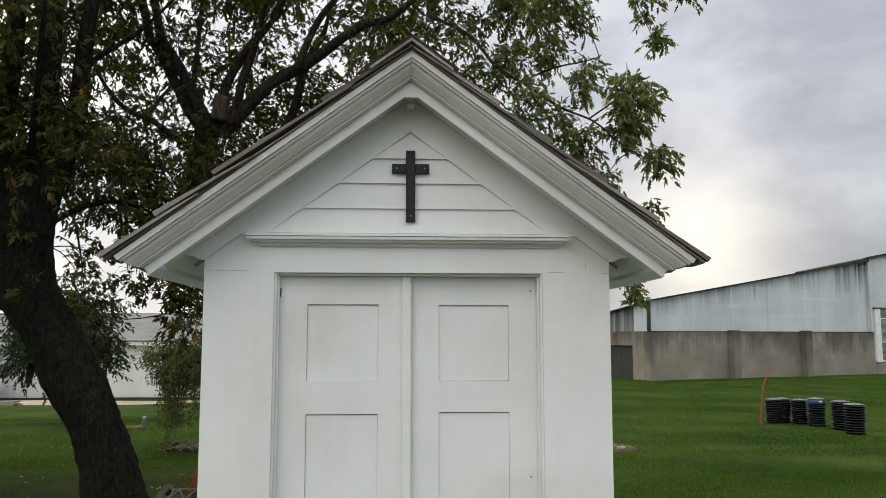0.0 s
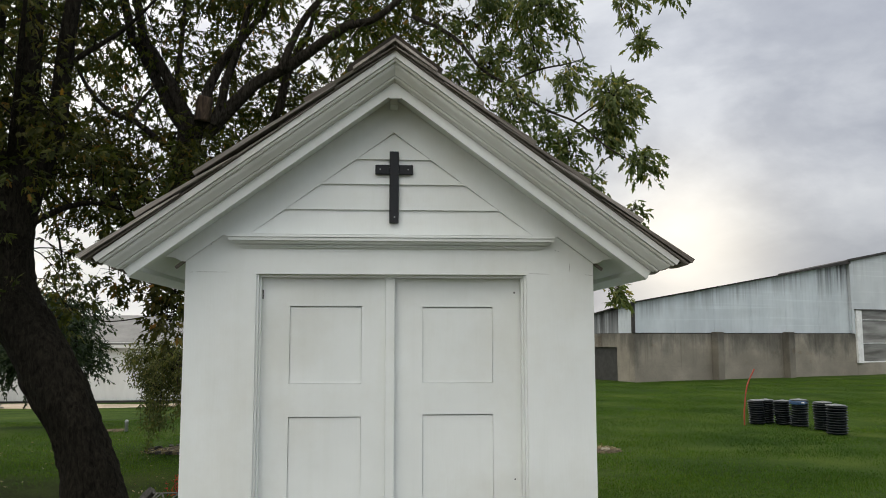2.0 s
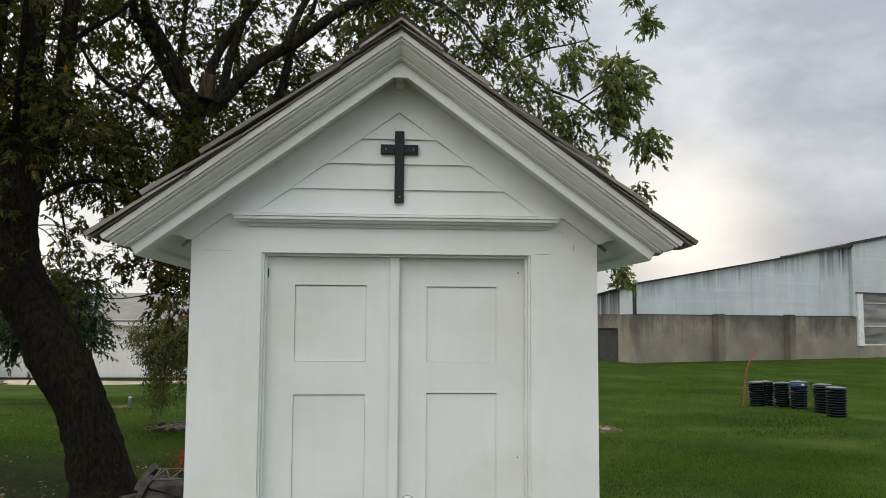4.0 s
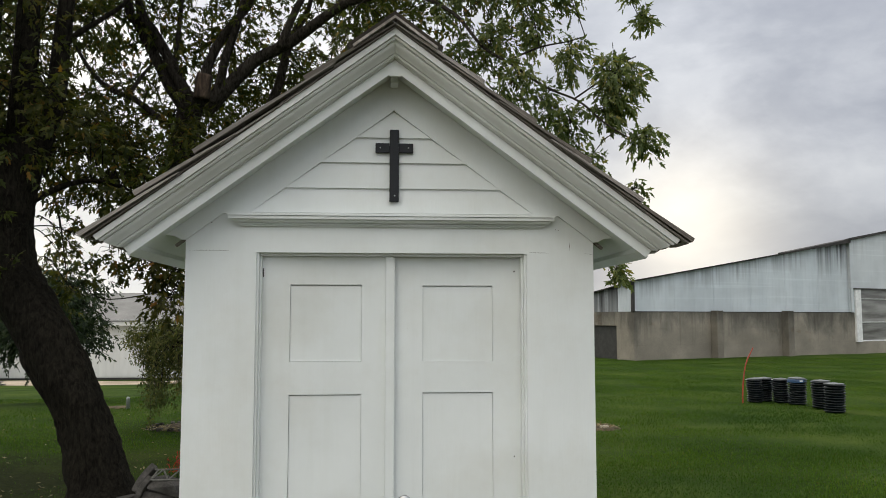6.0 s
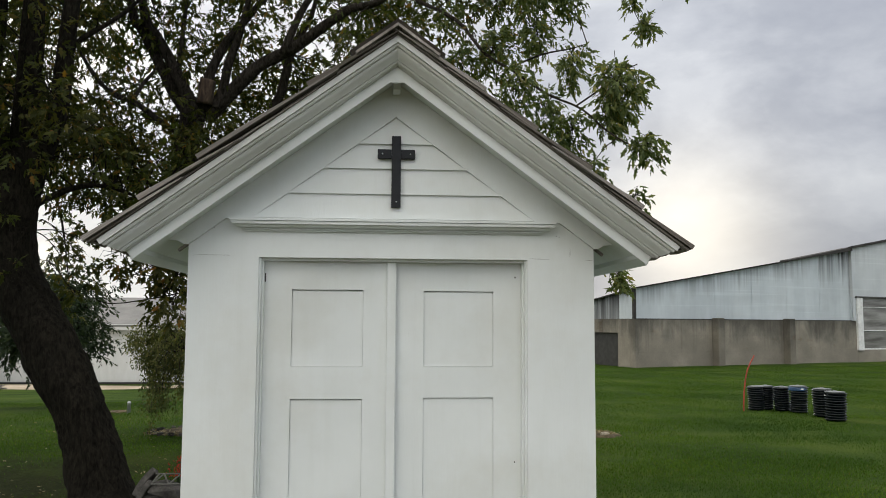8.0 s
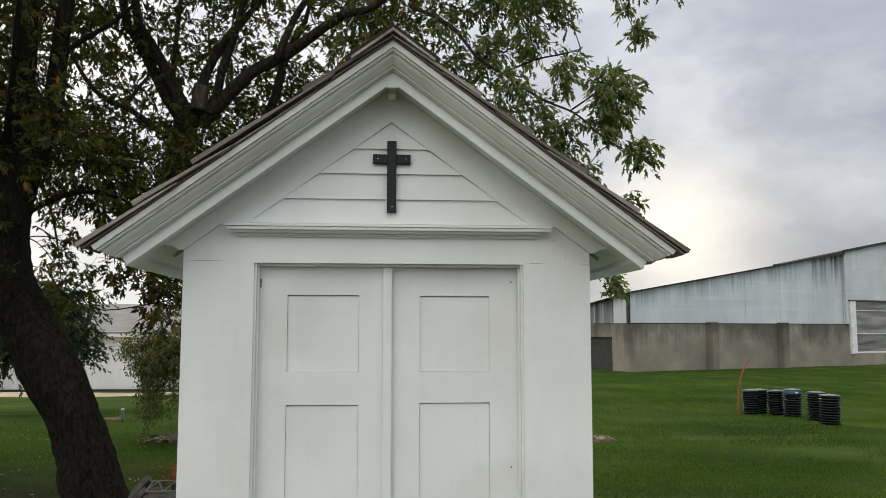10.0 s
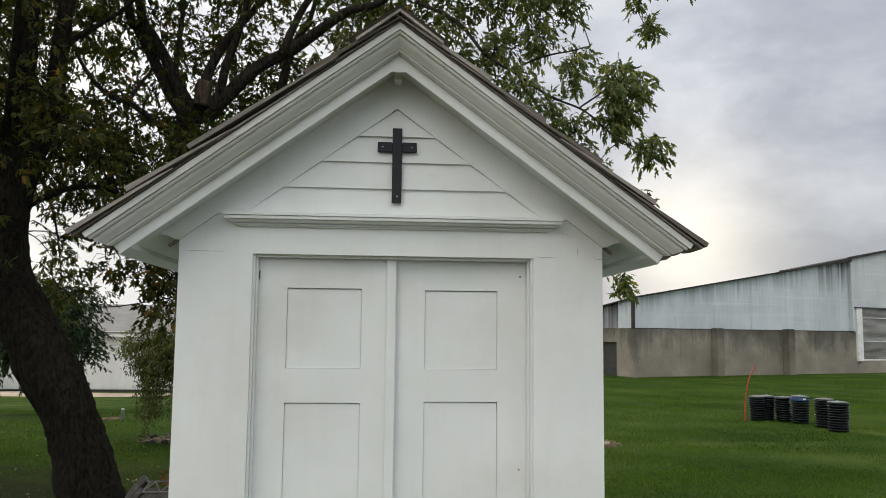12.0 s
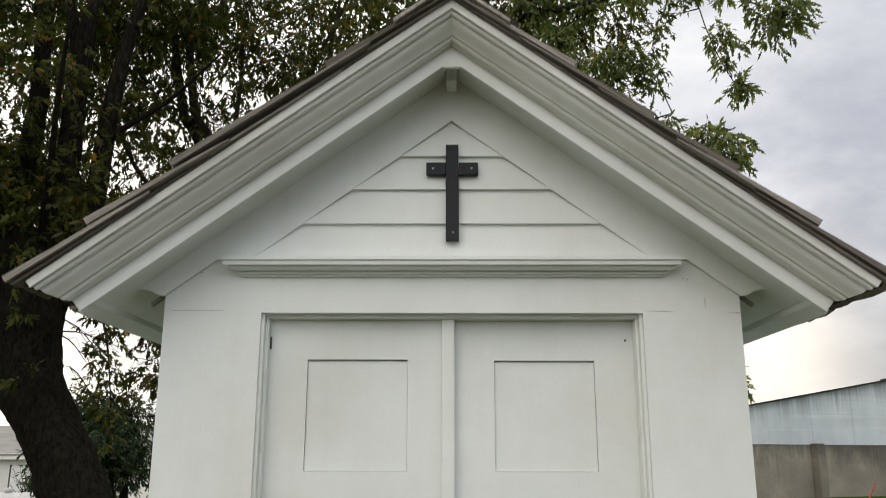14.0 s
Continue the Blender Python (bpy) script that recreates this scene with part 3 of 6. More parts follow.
def build_walls():
    s = 0.112
    for sgn in (-1, 1):
        part("front_pier", box((sgn * WALL_X, 0, 0), (sgn * DOOR_X, 0.12, DOOR_TOP - 0.00015), 0.0), M_PAINT, chapel)
    bm = bmesh.new()
    add_prism(bm, [(-WALL_X, DOOR_TOP), (WALL_X, DOOR_TOP), (WALL_X, deck(WALL_X, s)), (0, deck(0, s)), (-WALL_X, deck(WALL_X, s))], 0, 0.12)
    part("gable_wall", bm, M_PAINT, chapel)
    part("back_wall", prism([(-WALL_X, 0), (WALL_X, 0), (WALL_X, deck(WALL_X, s)), (0, deck(0, s)), (-WALL_X, deck(WALL_X, s))], DEEP - 0.12, DEEP), M_PAINT, chapel)
    for sgn in (-1, 1):
        part("side_wall", box((sgn * WALL_X, 0.12, 0), (sgn * (WALL_X - 0.12), DEEP - 0.12, deck(WALL_X, s) + 0.0), 0), M_PAINT, chapel)
    part("floor_slab", box((-WALL_X + 0.12, 0.12, 0.0), (WALL_X - 0.12, DEEP - 0.12, 0.08), 0), M_CONCRETE, chapel)


def build_gable():
    # lapped boards, each proud at its lower edge
    lines = [2.125, 2.236, 2.351, 2.464, 2.584]
    def half(z):
        return 0.632 * (2.584 - z) / (2.584 - 2.125)
    for z0, z1 in zip(lines, lines[1:]):
        bm = bmesh.new()
        w0, w1 = half(z0), max(half(z1), 0.002)
        lo = z0 + 0.0
        front = [bm.verts.new(p) for p in ((-w0, -0.016, lo), (w0, -0.016, lo), (w1, -0.003, z1 + 0.001), (-w1, -0.003, z1 + 0.001))]
        back = [bm.verts.new(p) for p in ((-w0, 0.002, lo), (w0, 0.002, lo), (w1, 0.002, z1 + 0.001), (-w1, 0.002, z1 + 0.001))]
        bm.faces.new(front)
        for i in range(4):
            j = (i + 1) % 4
            bm.faces.new((front[j], front[i], back[i], back[j]))
        bmesh.ops.recalc_face_normals(bm, faces=bm.faces)
        part("clapboard", bm, M_PAINT, chapel)
    # sloping frieze board under the soffit, its foot cut to a point past the corner
    for sgn in (-1, 1):
        bm = prism([(sgn * x, z) for x, z in ((0.0, 2.664), (0.0, deck(0, 0.10)), (0.985, deck(0.985, 0.10)), (0.975, 2.022), (0.945, 2.018), (0.92, 2.004), (0.90, 2.0025))], -0.0128, -0.0005)
        part("frieze_board", bm, M_PAINT, chapel)
        part("gable_trim", prism([(sgn * x, z) for x, z in ((0.0, 2.6625), (0.741, 2.118), (0.634, 2.118), (0.0, 2.587))], -0.0182, -0.0005), M_PAINT, chapel)
    # moulded shelf over the door
    prof = [(0.0, 2.120), (-0.062, 2.118), (-0.062, 2.107), (-0.051, 2.1065), (-0.051, 2.104), (-0.058, 2.1035), (-0.056, 2.092), (-0.042, 2.0915), (-0.042, 2.089), (-0.046, 2.0885), (-0.038, 2.0815), (-0.030, 2.079), (-0.022, 2.0785), (-0.013, 2.078), (-0.013, 2.0755), (-0.022, 2.075), (-0.020, 2.0705), (-0.009, 2.070), (-0.009, 2.0675), (-0.014, 2.067), (-0.012, 2.0635), (-0.004, 2.064), (0.0, 2.062)]
    bm = bmesh.new()
    ends = []
    for sgn in (-1, 1):
        ends.append([bm.verts.new((sgn * (0.655 - y), y + (0.001 if y == 0 else 0), z)) for y, z in prof])
    for i in range(len(prof) - 1):
        bm.faces.new((ends[0][i], ends[0][i + 1], ends[1][i + 1], ends[1][i]))
    for sgn, e in zip((-1, 1), ends):
        base = [bm.verts.new((sgn * 0.655, 0.001, z)) for y, z in prof]
        for i in range(len(prof) - 1):
            bm.faces.new((e[i], e[i + 1], base[i + 1], base[i]))
    bmesh.ops.remove_doubles(bm, verts=bm.verts, dist=0.0004)
    bmesh.ops.recalc_face_normals(bm, faces=bm.faces)
    part("door_cornice", bm, M_PAINT, chapel)


def build_doors():
    face = 0.066
    # jamb liners and head, with a small stop bead
    for sgn in (-1, 1):
        part("jamb", box((sgn * DOOR_X, 0.012, 0.02), (sgn * (DOOR_X - 0.010), 0.118, DOOR_TOP - 0.001), 0.001), M_PAINT, chapel)
        part("stop_bead", box((sgn * (DOOR_X - 0.0102), 0.034, 0.02), (sgn * (DOOR_X - 0.019), 0.0655 if sgn < 0 else 0.0795, DOOR_TOP - 0.013), 0.001), M_PAINT, chapel)
    part("door_head", box((-DOOR_X + 0.011, 0.030, DOOR_TOP - 0.012), (DOOR_X - 0.011, 0.118, DOOR_TOP + 0.0), 0.001), M_PAINT, chapel)
    part("threshold", box((-DOOR_X, -0.02, 0.0), (DOOR_X, 0.12, 0.02), 0.003), M_CONCRETE, chapel)
    leaves = (("door", -0.584, -0.004, -0.455, -0.138, 1.471, 1.812, 1.327), ("door", -0.001, 0.583, 0.135, 0.452, 1.470, 1.810, 1.332))
    for k, (name, x0, x1, p0, p1, z0, z1, zl) in enumerate(leaves):
        face = 0.066 + 0.014 * k
        top, bot, low = DOOR_TOP - 0.0128, 0.03, 0.36
        leaf = thing(name, (0, 0, 0), "white panelled wooden door leaf, closed", "")
        leaf.parent = chapel
        y1 = face + 0.042
        bm = bmesh.new()
        for u0, u1, w0, w1 in ((x0, p0, bot, top), (p1, x1, bot, top), (p0, p1, z1, top), (p0, p1, zl, z0), (p0, p1, bot, low)):
            add_box(bm, (u0, face, w0), (u1, y1, w1))
        part("frame", bm, M_PAINT, leaf)
        for a, b in ((z0, z1), (low, zl)):
            part("panel", box((p0 + 0.0008, face + 0.0080, a + 0.0008), (p1 - 0.0008, face + 0.024, b - 0.0044), 0.0006), M_PAINT, leaf)
            part("panel_back", box((p0, face + 0.024, a), (p1, face + 0.034, b), 0.0), M_PAINT, leaf)
        if k == 0:
            part("astragal", box((-0.033, face - 0.020, bot), (0.009, face - 0.0004, top + 0.001), 0.003), M_PAINT, leaf)
            part("nail", turned([(0.0, 0.0), (0.0035, 0.0), (0.003, 0.001), (0.001, 0.001)], (-0.440, face + 0.0125, 1.192)), M_IRON, leaf)
            for z in (1.862, 0.35):
                part("hinge", box((-0.5765, face - 0.005, z - 0.018), (-0.5715, face + 0.004, z + 0.022), 0.001), M_IRON, leaf, "small dark worn hinge")
        else:
            handle = part("door_handle", turned([(0.0, 0.0), (0.031, 0.0), (0.033, 0.004), (0.029, 0.009), (0.013, 0.012), (0.011, 0.030), (0.020, 0.036), (0.027, 0.046), (0.027, 0.060), (0.021, 0.067), (0.008, 0.069)], (0.055, face, 0.852)), M_STEEL, leaf, "round brushed steel door knob")
            part("keyhole", turned([(0.0, 0.0), (0.005, 0.0), (0.005, 0.0015), (0.001, 0.0015)], (0.055, face - 0.069, 0.852)), M_BLACK, handle)
            part("nail", turned([(0.0, 0.0), (0.0035, 0.0), (0.003, 0.001), (0.001, 0.001)], (0.548, face, 1.045)), M_IRON, leaf)
            part("screw", turned([(0.0, 0.0), (0.004, 0.0), (0.003, 0.002), (0.001, 0.002)], (0.553, face, 1.875)), M_IRON, leaf)


def build_wear():
    """Opened joints, a crack and nail heads in the paint of the front wall."""
    rng = random.Random(91)
    for x0, z0, x1, z1 in ((-0.882, 1.957, -0.716, 1.9575), (0.606, 1.956, 0.698, 1.954), (0.862, 1.952, 0.899, 1.950), (0.791, 1.964, 0.7925, 2.003)):
        bm = bmesh.new()
        n, up, down = 7, [], []
        for i in range(n + 1):
            t = i / n
            x, z = x0 + (x1 - x0) * t, z0 + (z1 - z0) * t + rng.uniform(-0.0006, 0.0006)
            w = 0.0009 * math.sin(math.pi * (0.1 + 0.8 * t)) * rng.uniform(0.6, 1.2)
            along = abs(x1 - x0) > abs(z1 - z0)
            for row, sg in ((up, 1), (down, -1)):
                row.append((bm.verts.new((x if along else x + sg * w, -0.0004, z + (sg * w if along else 0))), bm.verts.new((x if along else x + sg * w, 0.004, z + (sg * w if along else 0)))))
        for i in range(n):
            bm.faces.new((up[i][0], up[i + 1][0], down[i + 1][0], down[i][0]))
            bm.faces.new((up[i][0], up[i][1], up[i + 1][1], up[i + 1][0]))
            bm.faces.new((down[i][1], down[i][0], down[i + 1][0], down[i + 1][1]))
        bmesh.ops.recalc_face_normals(bm, faces=bm.faces)
        part("paint_crack", bm, M_CRACK, chapel, "fine dark crack in the paint")
    for x, z in ((0.729, 2.060), (0.742, 2.056), (-0.791, 2.079)):
        part("nail", turned([(0.0, 0.0), (0.0020, 0.0), (0.0017, 0.0008), (0.0006, 0.0008)], (x, -0.0002, z)), M_IRON, chapel)


def turned(profile, at):
    """A lathe about the line that points out of the front wall."""
    bm = bmesh.new()
    add_lathe(bm, [(max(r, 0.0005), z) for r, z in profile], 20)
    bmesh.ops.transform(bm, matrix=Matrix.Translation(at) @ pose(0, 0, 0, 90), verts=bm.verts)
    bmesh.ops.recalc_face_normals(bm, faces=bm.faces)
    return bm


def build_roof_frame():
    # solid eaves: a deck with a sloping boarded soffit
    for sgn in (-1, 1):
        pts = [(0, deck(0, 0.004)), (1.16, deck(1.16, 0.004)), (1.10, deck(1.10, 0.10)), (0, deck(0, 0.10))]
        part("soffit", prism([(sgn * x, z) for x, z in pts], -0.165, DEEP + 0.165), M_PAINT, chapel)
        part("roof_deck", prism([(sgn * x, z) for x, z in ((0, deck(0, -0.009)), (1.215, deck(1.215, -0.009)), (1.205, deck(1.205, 0.003)), (0, deck(0, 0.003)))], -0.262, DEEP + 0.262), M_RIDGE, chapel)
        part("eave_strip", prism([(sgn * x, z) for x, z in ((1.055, deck(1.055, 0.1015)), (1.104, deck(1.104, 0.1015)), (1.094, deck(1.094, 0.117)), (1.055, deck(1.055, 0.117)))], -0.150, DEEP + 0.150), M_PAINT, chapel)
        tail = box((-0.026, -0.006, -0.007), (0.026, 0.006, 0.007), 0.002)
        bmesh.ops.transform(tail, matrix=Matrix.Translation((sgn * 0.925, 0.014, 1.992)) @ pose(0, 0, 0, 0, 38 * sgn, 0), verts=tail.verts)
        part("rafter_tail", tail, M_SHAKE, chapel, "bare weathered rafter end under the eave")
    # crown moulding and flat fascia along both gable slopes
    cyma = [(0.036, -0.2585), (0.041, -0.2575), (0.047, -0.253), (0.053, -0.245), (0.059, -0.235), (0.064, -0.228), (0.0675, -0.225)]
    bead = [(0.0683, -0.212), (0.069, -0.2165), (0.072, -0.217), (0.0765, -0.214), (0.0785, -0.210), (0.0795, -0.198), (0.0805, -0.199), (0.082, -0.197), (0.0822, -0.170)]
    crown = [(0.0, -0.287), (0.0225, -0.287), (0.0232, -0.272), (0.0245, -0.2755), (0.030, -0.275), (0.0335, -0.272), (0.0343, -0.257)] + cyma + bead
    for back in (False, True):
        for sgn in (-1, 1):
            for name, prof in (("crown_moulding", crown + [(0.082, -0.166), (0.0, -0.166)]), ("fascia", [(0.0825, -0.181), (0.121, -0.181), (0.121, -0.1655), (0.0825, -0.1655)])):
                bm = bmesh.new()
                top = [bm.verts.new((0, y, RIDGE - n / CS)) for n, y in prof]
                end = []
                for n, y in prof:
                    a = 1.154 + max(0.0, -0.18 - y) * 0.39
                    end.append(bm.verts.new((sgn * (a - n * SN), y, RIDGE - PITCH * a - n * CS)))
                k = len(prof)
                for i in range(k):
                    j = (i + 1) % k
                    bm.faces.new((top[i], top[j], end[j], end[i]))
                bm.faces.new(end)
                bmesh.ops.recalc_face_normals(bm, faces=bm.faces)
                if back:
                    for v in bm.verts:
                        v.co.y = DEEP - v.co.y
                    bmesh.ops.reverse_faces(bm, faces=bm.faces)
                part(name, bm, M_TRIM if name == "crown_moulding" else M_PAINT, chapel)
    # little block that closes the peak of the gable
    part("peak_block", box((-0.027, -0.1815, 2.697), (0.027, -0.1655, 2.735), 0.001), M_PAINT, chapel)
    part("ridge_beam", box((-0.017, -0.10, 2.690), (0.017, -0.014, deck(0, 0.10) + 0.03), 0.002), M_PAINT, chapel)


def shake_mesh(length, width, butt, tip, seed):
    """One split shake, thick at its lower end: x runs up the slope."""
    rng = random.Random(seed)
    bm = bmesh.new()
    rows = []
    for i in range(4):
        t = i / 3
        th = butt + (tip - butt) * t
        row = []
        for j, s in enumerate((-0.5, -0.16, 0.18, 0.5)):
            dx = rng.uniform(-0.006, 0.006) if i == 0 else 0
            row.append((bm.verts.new((length * t + dx, s * width, th + rng.uniform(-0.0018, 0.0018))), bm.verts.new((length * t + dx, s * width, 0))))
        rows.append(row)
    for i in range(3):
        for j in range(3):
            a, b, c, d = rows[i][j], rows[i + 1][j], rows[i + 1][j + 1], rows[i][j + 1]
            bm.faces.new((a[0], b[0], c[0], d[0]))
            bm.faces.new((a[1], d[1], c[1], b[1]))
    for j in range(3):
        bm.faces.new((rows[0][j][0], rows[0][j + 1][0], rows[0][j + 1][1], rows[0][j][1]))
        bm.faces.new((rows[3][j + 1][0], rows[3][j][0], rows[3][j][1], rows[3][j + 1][1]))
    for i in range(3):
        bm.faces.new((rows[i + 1][0][0], rows[i][0][0], rows[i][0][1], rows[i + 1][0][1]))
        bm.faces.new((rows[i][3][0], rows[i + 1][3][0], rows[i + 1][3][1], rows[i][3][1]))
    bmesh.ops.recalc_face_normals(bm, faces=bm.faces)
    me = bpy.data.meshes.new("shake")
    bm.to_mesh(me)
    bm.free()
    me.materials.append(M_SHAKE)
    return me


def build_shakes():
    rng = random.Random(5)
    widths = (0.10, 0.13, 0.16, 0.19, 0.22)
    kinds = [[shake_mesh(0.46, w - 0.005, 0.0200, 0.003, 7 * i + k) for k in range(3)] for i, w in enumerate(widths)]

    def lay(me, sgn, bx, y, lift, tip, long=1.0, thick=1.0):
        """One shake, its butt at bx and lifted off the deck, its tip down near the deck."""
        ob = new("shake", me)
        ob.parent = chapel
        m = Matrix.Translation((sgn * (bx + lift * SN * 0.2), y, deck(bx, -lift))) @ pose(0, 0, 0, 0, math.degrees(TH) * sgn, 0)
        if sgn > 0:
            m = m @ pose(0, 0, 0, 0, 0, 180)
        drop = math.degrees(math.atan((lift - tip) / (0.46 * long)))
        ob.matrix_basis = m @ pose(0, 0, 0, 0, drop, 0) @ Matrix.Diagonal((long, 1.0, thick, 1.0))

    for sgn in (-1, 1):
        lifts = (0.016, 0.026, 0.031, 0.026, 0.022) if sgn < 0 else (0.016, 0.020, 0.021, 0.021, 0.020)
        for c, bx in enumerate((1.238, 1.02, 0.802, 0.577, 0.356)):
            y, end, first = -0.322, DEEP + 0.318, True
            while y < end - 0.06:
                i = rng.randrange(5)
                w = widths[i]
                if y + w > end:
                    i, w = 0, 0.10
                x = bx + (0.0 if first else rng.uniform(-0.010, 0.010)) + (0.004 if c else 0)
                short = min(1.0, (x / CS + 0.02) / 0.46)
                if first and sgn < 0 and c == 3:
                    w = 0.13            # a shake is missing here at the gable edge
                elif first and sgn < 0 and c == 2:
                    lay(rng.choice(kinds[i]), sgn, x, y + w / 2, lifts[c], 0.010, 1.5)
                else:
                    lay(rng.choice(kinds[i]), sgn, x, y + w / 2 + (rng.uniform(0.0, 0.008) if first else 0.0), lifts[c] + rng.uniform(-0.002, 0.003), 0.004, short)
                first = False
                y += w
        # thinner under-courses, seen as a second edge along the gable
        for k, bx in enumerate((1.225, 0.93, 0.70, 0.47, 0.25)):
            for y0, w in ((-0.302 + 0.008 * (k % 2), 0.22), (DEEP + 0.080, 0.22)):
                short = min(1.0, (bx / CS + 0.01) / 0.46)
                lay(rng.choice(kinds[4]), sgn, bx, y0 + w / 2, 0.005 if sgn < 0 else 0.003, 0.0, short, 0.42)
    # ridge boards over the peak: an added dark strip set back for the shadow gap, a thin pale pair on it and a thick
    # mossy pair on top
    for sgn in (-1, 1):
        for n, th, reach, y0, mat in ((-0.0140, 0.0080, 0.165, -0.285, M_RIDGE), (-0.0222, 0.0100, 0.170, -0.330, M_RIDGE_PALE), (-0.0340, 0.026, 0.186, -0.285, M_RIDGE)):
            y = y0 if sgn < 0 else y0 + 0.006
            while y < DEEP + 0.2:
                ln = rng.uniform(0.42, 0.6)
                lift = rng.uniform(0, 0.0015)
                n0, n1 = n - lift, n - th - lift
                pts = [(0.0, deck(0, n0)), (reach, deck(reach, n0)), (reach + th * SN, deck(reach + th * SN, n1)), (0.0, deck(0, n1))]
                part("ridge_board", prism([(sgn * a, b) for a, b in pts], y, min(y + ln - 0.004, DEEP + 0.3)), mat, chapel)
                y += ln


def build_cross():
    cross = thing("wall_cross", (0.002, -0.016, 2.175), "plain black wooden cross screwed to the white gable", "cross")
    part("upright", box((-0.0205, -0.019, 0.0), (0.0205, 0.0, 0.322), 0.002), M_BLACK, cross)
    for sgn in (-1, 1):
        part("arm", box((sgn * 0.021, -0.0185, 0.219), (sgn * 0.0835, 0.0, 0.261), 0.002), M_BLACK, cross)
    for x, z in ((-0.062, 0.240), (0.062, 0.240), (0.002, 0.026)):
        bm = turned([(0.0, 0.0), (0.0035, 0.0), (0.003, 0.0015), (0.001, 0.0018)], (x, -0.0192, z))
        part("screw", bm, M_STEEL, cross)


build_walls()
build_gable()
build_doors()
build_wear()
build_roof_frame()
build_cross()


# ---- trees ----
def limb_mesh(points, seg, rough, n=6):
    line = smooth_line(points, n)
    return add_tube(bmesh.new(), [p[:3] for p in line], [max(p[3], 0.004) for p in line], seg, rough)


def shoot_leaves(starts, dirs, lengths, size, rng, droop, per=9):
    """Leaves in pairs along drooping shoots: their spots, tip directions and lengths."""
    n = len(starts)
    d = dirs / np.linalg.norm(dirs, axis=1, keepdims=True)
    t = np.linspace(0.22, 1.0, per)[None, :, None]
    spots = starts[:, None] + lengths[:, None, None] * (d[:, None] * t + np.array([0, 0, -0.35]) * t * t)
    side = np.cross(d, rng.normal(size=(n, 3)))
    side /= np.linalg.norm(side, axis=1, keepdims=True) + 1e-9
    turn = np.where(np.arange(per) % 2, 1.0, -1.0)[None, :, None]
    ways = d[:, None] * (0.35 + 0.5 * t) + side[:, None] * turn * (1.0 - 0.6 * t) + rng.normal(size=(n, per, 3)) * 0.33 + np.array([0, 0, -droop])
    spots = spots + ways * 0.25 * size
    return spots.reshape(-1, 3), ways.reshape(-1, 3), rng.uniform(0.65, 1.15, n * per) * size


def crown_mesh(name, clumps, per, size, shape, seed, droop=0.6):
    """Leafy shoots about clump centres (x, y, z, r), with gaps between them."""
    rng = np.random.default_rng(seed)
    starts, dirs, lens = [], [], []
    for x, y, z, r in clumps:
        k = max(2, int(per * (r / 0.4) ** 2 / 9))
        p = rng.normal(size=(k, 3)) * np.array([0.5, 0.5, 0.42]) * r
        starts.append(np.array([x, y, z]) + p)
        dirs.append(p / (r + 1e-6) + rng.normal(size=(k, 3)) * 0.45 + np.array([0, 0, 0.1]))
        lens.append(rng.uniform(0.4, 0.8, k) * min(r, 0.4))
    spots, ways, sizes = shoot_leaves(np.concatenate(starts), np.concatenate(dirs), np.concatenate(lens), size, rng, droop)
    return leaf_cloud(name, spots, ways, sizes, shape, rng)


def bough_foliage(masses, nodes, size, seed):
    """Leafy shoots that fill flattened masses on the boughs, and the thin twigs that carry them."""
    rng = np.random.default_rng(seed)
    arr = np.array([n[:3] for n in nodes])
    bm = bmesh.new()
    starts, dirs, lens = [], [], []
    for x, y, z, rx, rz, k in masses:
        c = np.array([x, y, z])
        a = arr[int(np.argmin(np.linalg.norm(arr - c, axis=1)))]
        mid = (a + c) / 2 + np.array([0, 0, 0.04])
        add_tube(bm, [a, mid, c], [0.006, 0.005, 0.003], 5, cap=False)
        for _ in range(k):
            u = rng.normal(size=3)
            u *= rng.uniform(0.1, 1.0) ** 0.45 / np.linalg.norm(u)
            q = c + u * np.array([rx * 0.92, max(rx, rz) * 0.8, rz * 0.92])
            w = u * np.array([1.0, 1.0, 0.6]) + rng.normal(size=3) * 0.45 + np.array([0.25, -0.1, -0.1])
            ln = rng.uniform(0.12, 0.24)
            starts.append(q - w / np.linalg.norm(w) * ln * 0.7), dirs.append(w), lens.append(ln)
            if rng.random() < 0.55:
                e = starts[-1]
                add_tube(bm, [c, (c + e) / 2 + rng.normal(size=3) * 0.015, e, e + w / np.linalg.norm(w) * ln * 0.7], [0.0030, 0.0025, 0.0020, 0.0012], 4, cap=False)
    spots, ways, sizes = shoot_leaves(np.array(starts), np.array(dirs), np.array(lens), size, rng, 0.75)
    return leaf_cloud("outer_leaves", spots, ways, sizes, lobed_leaf(), rng), bm


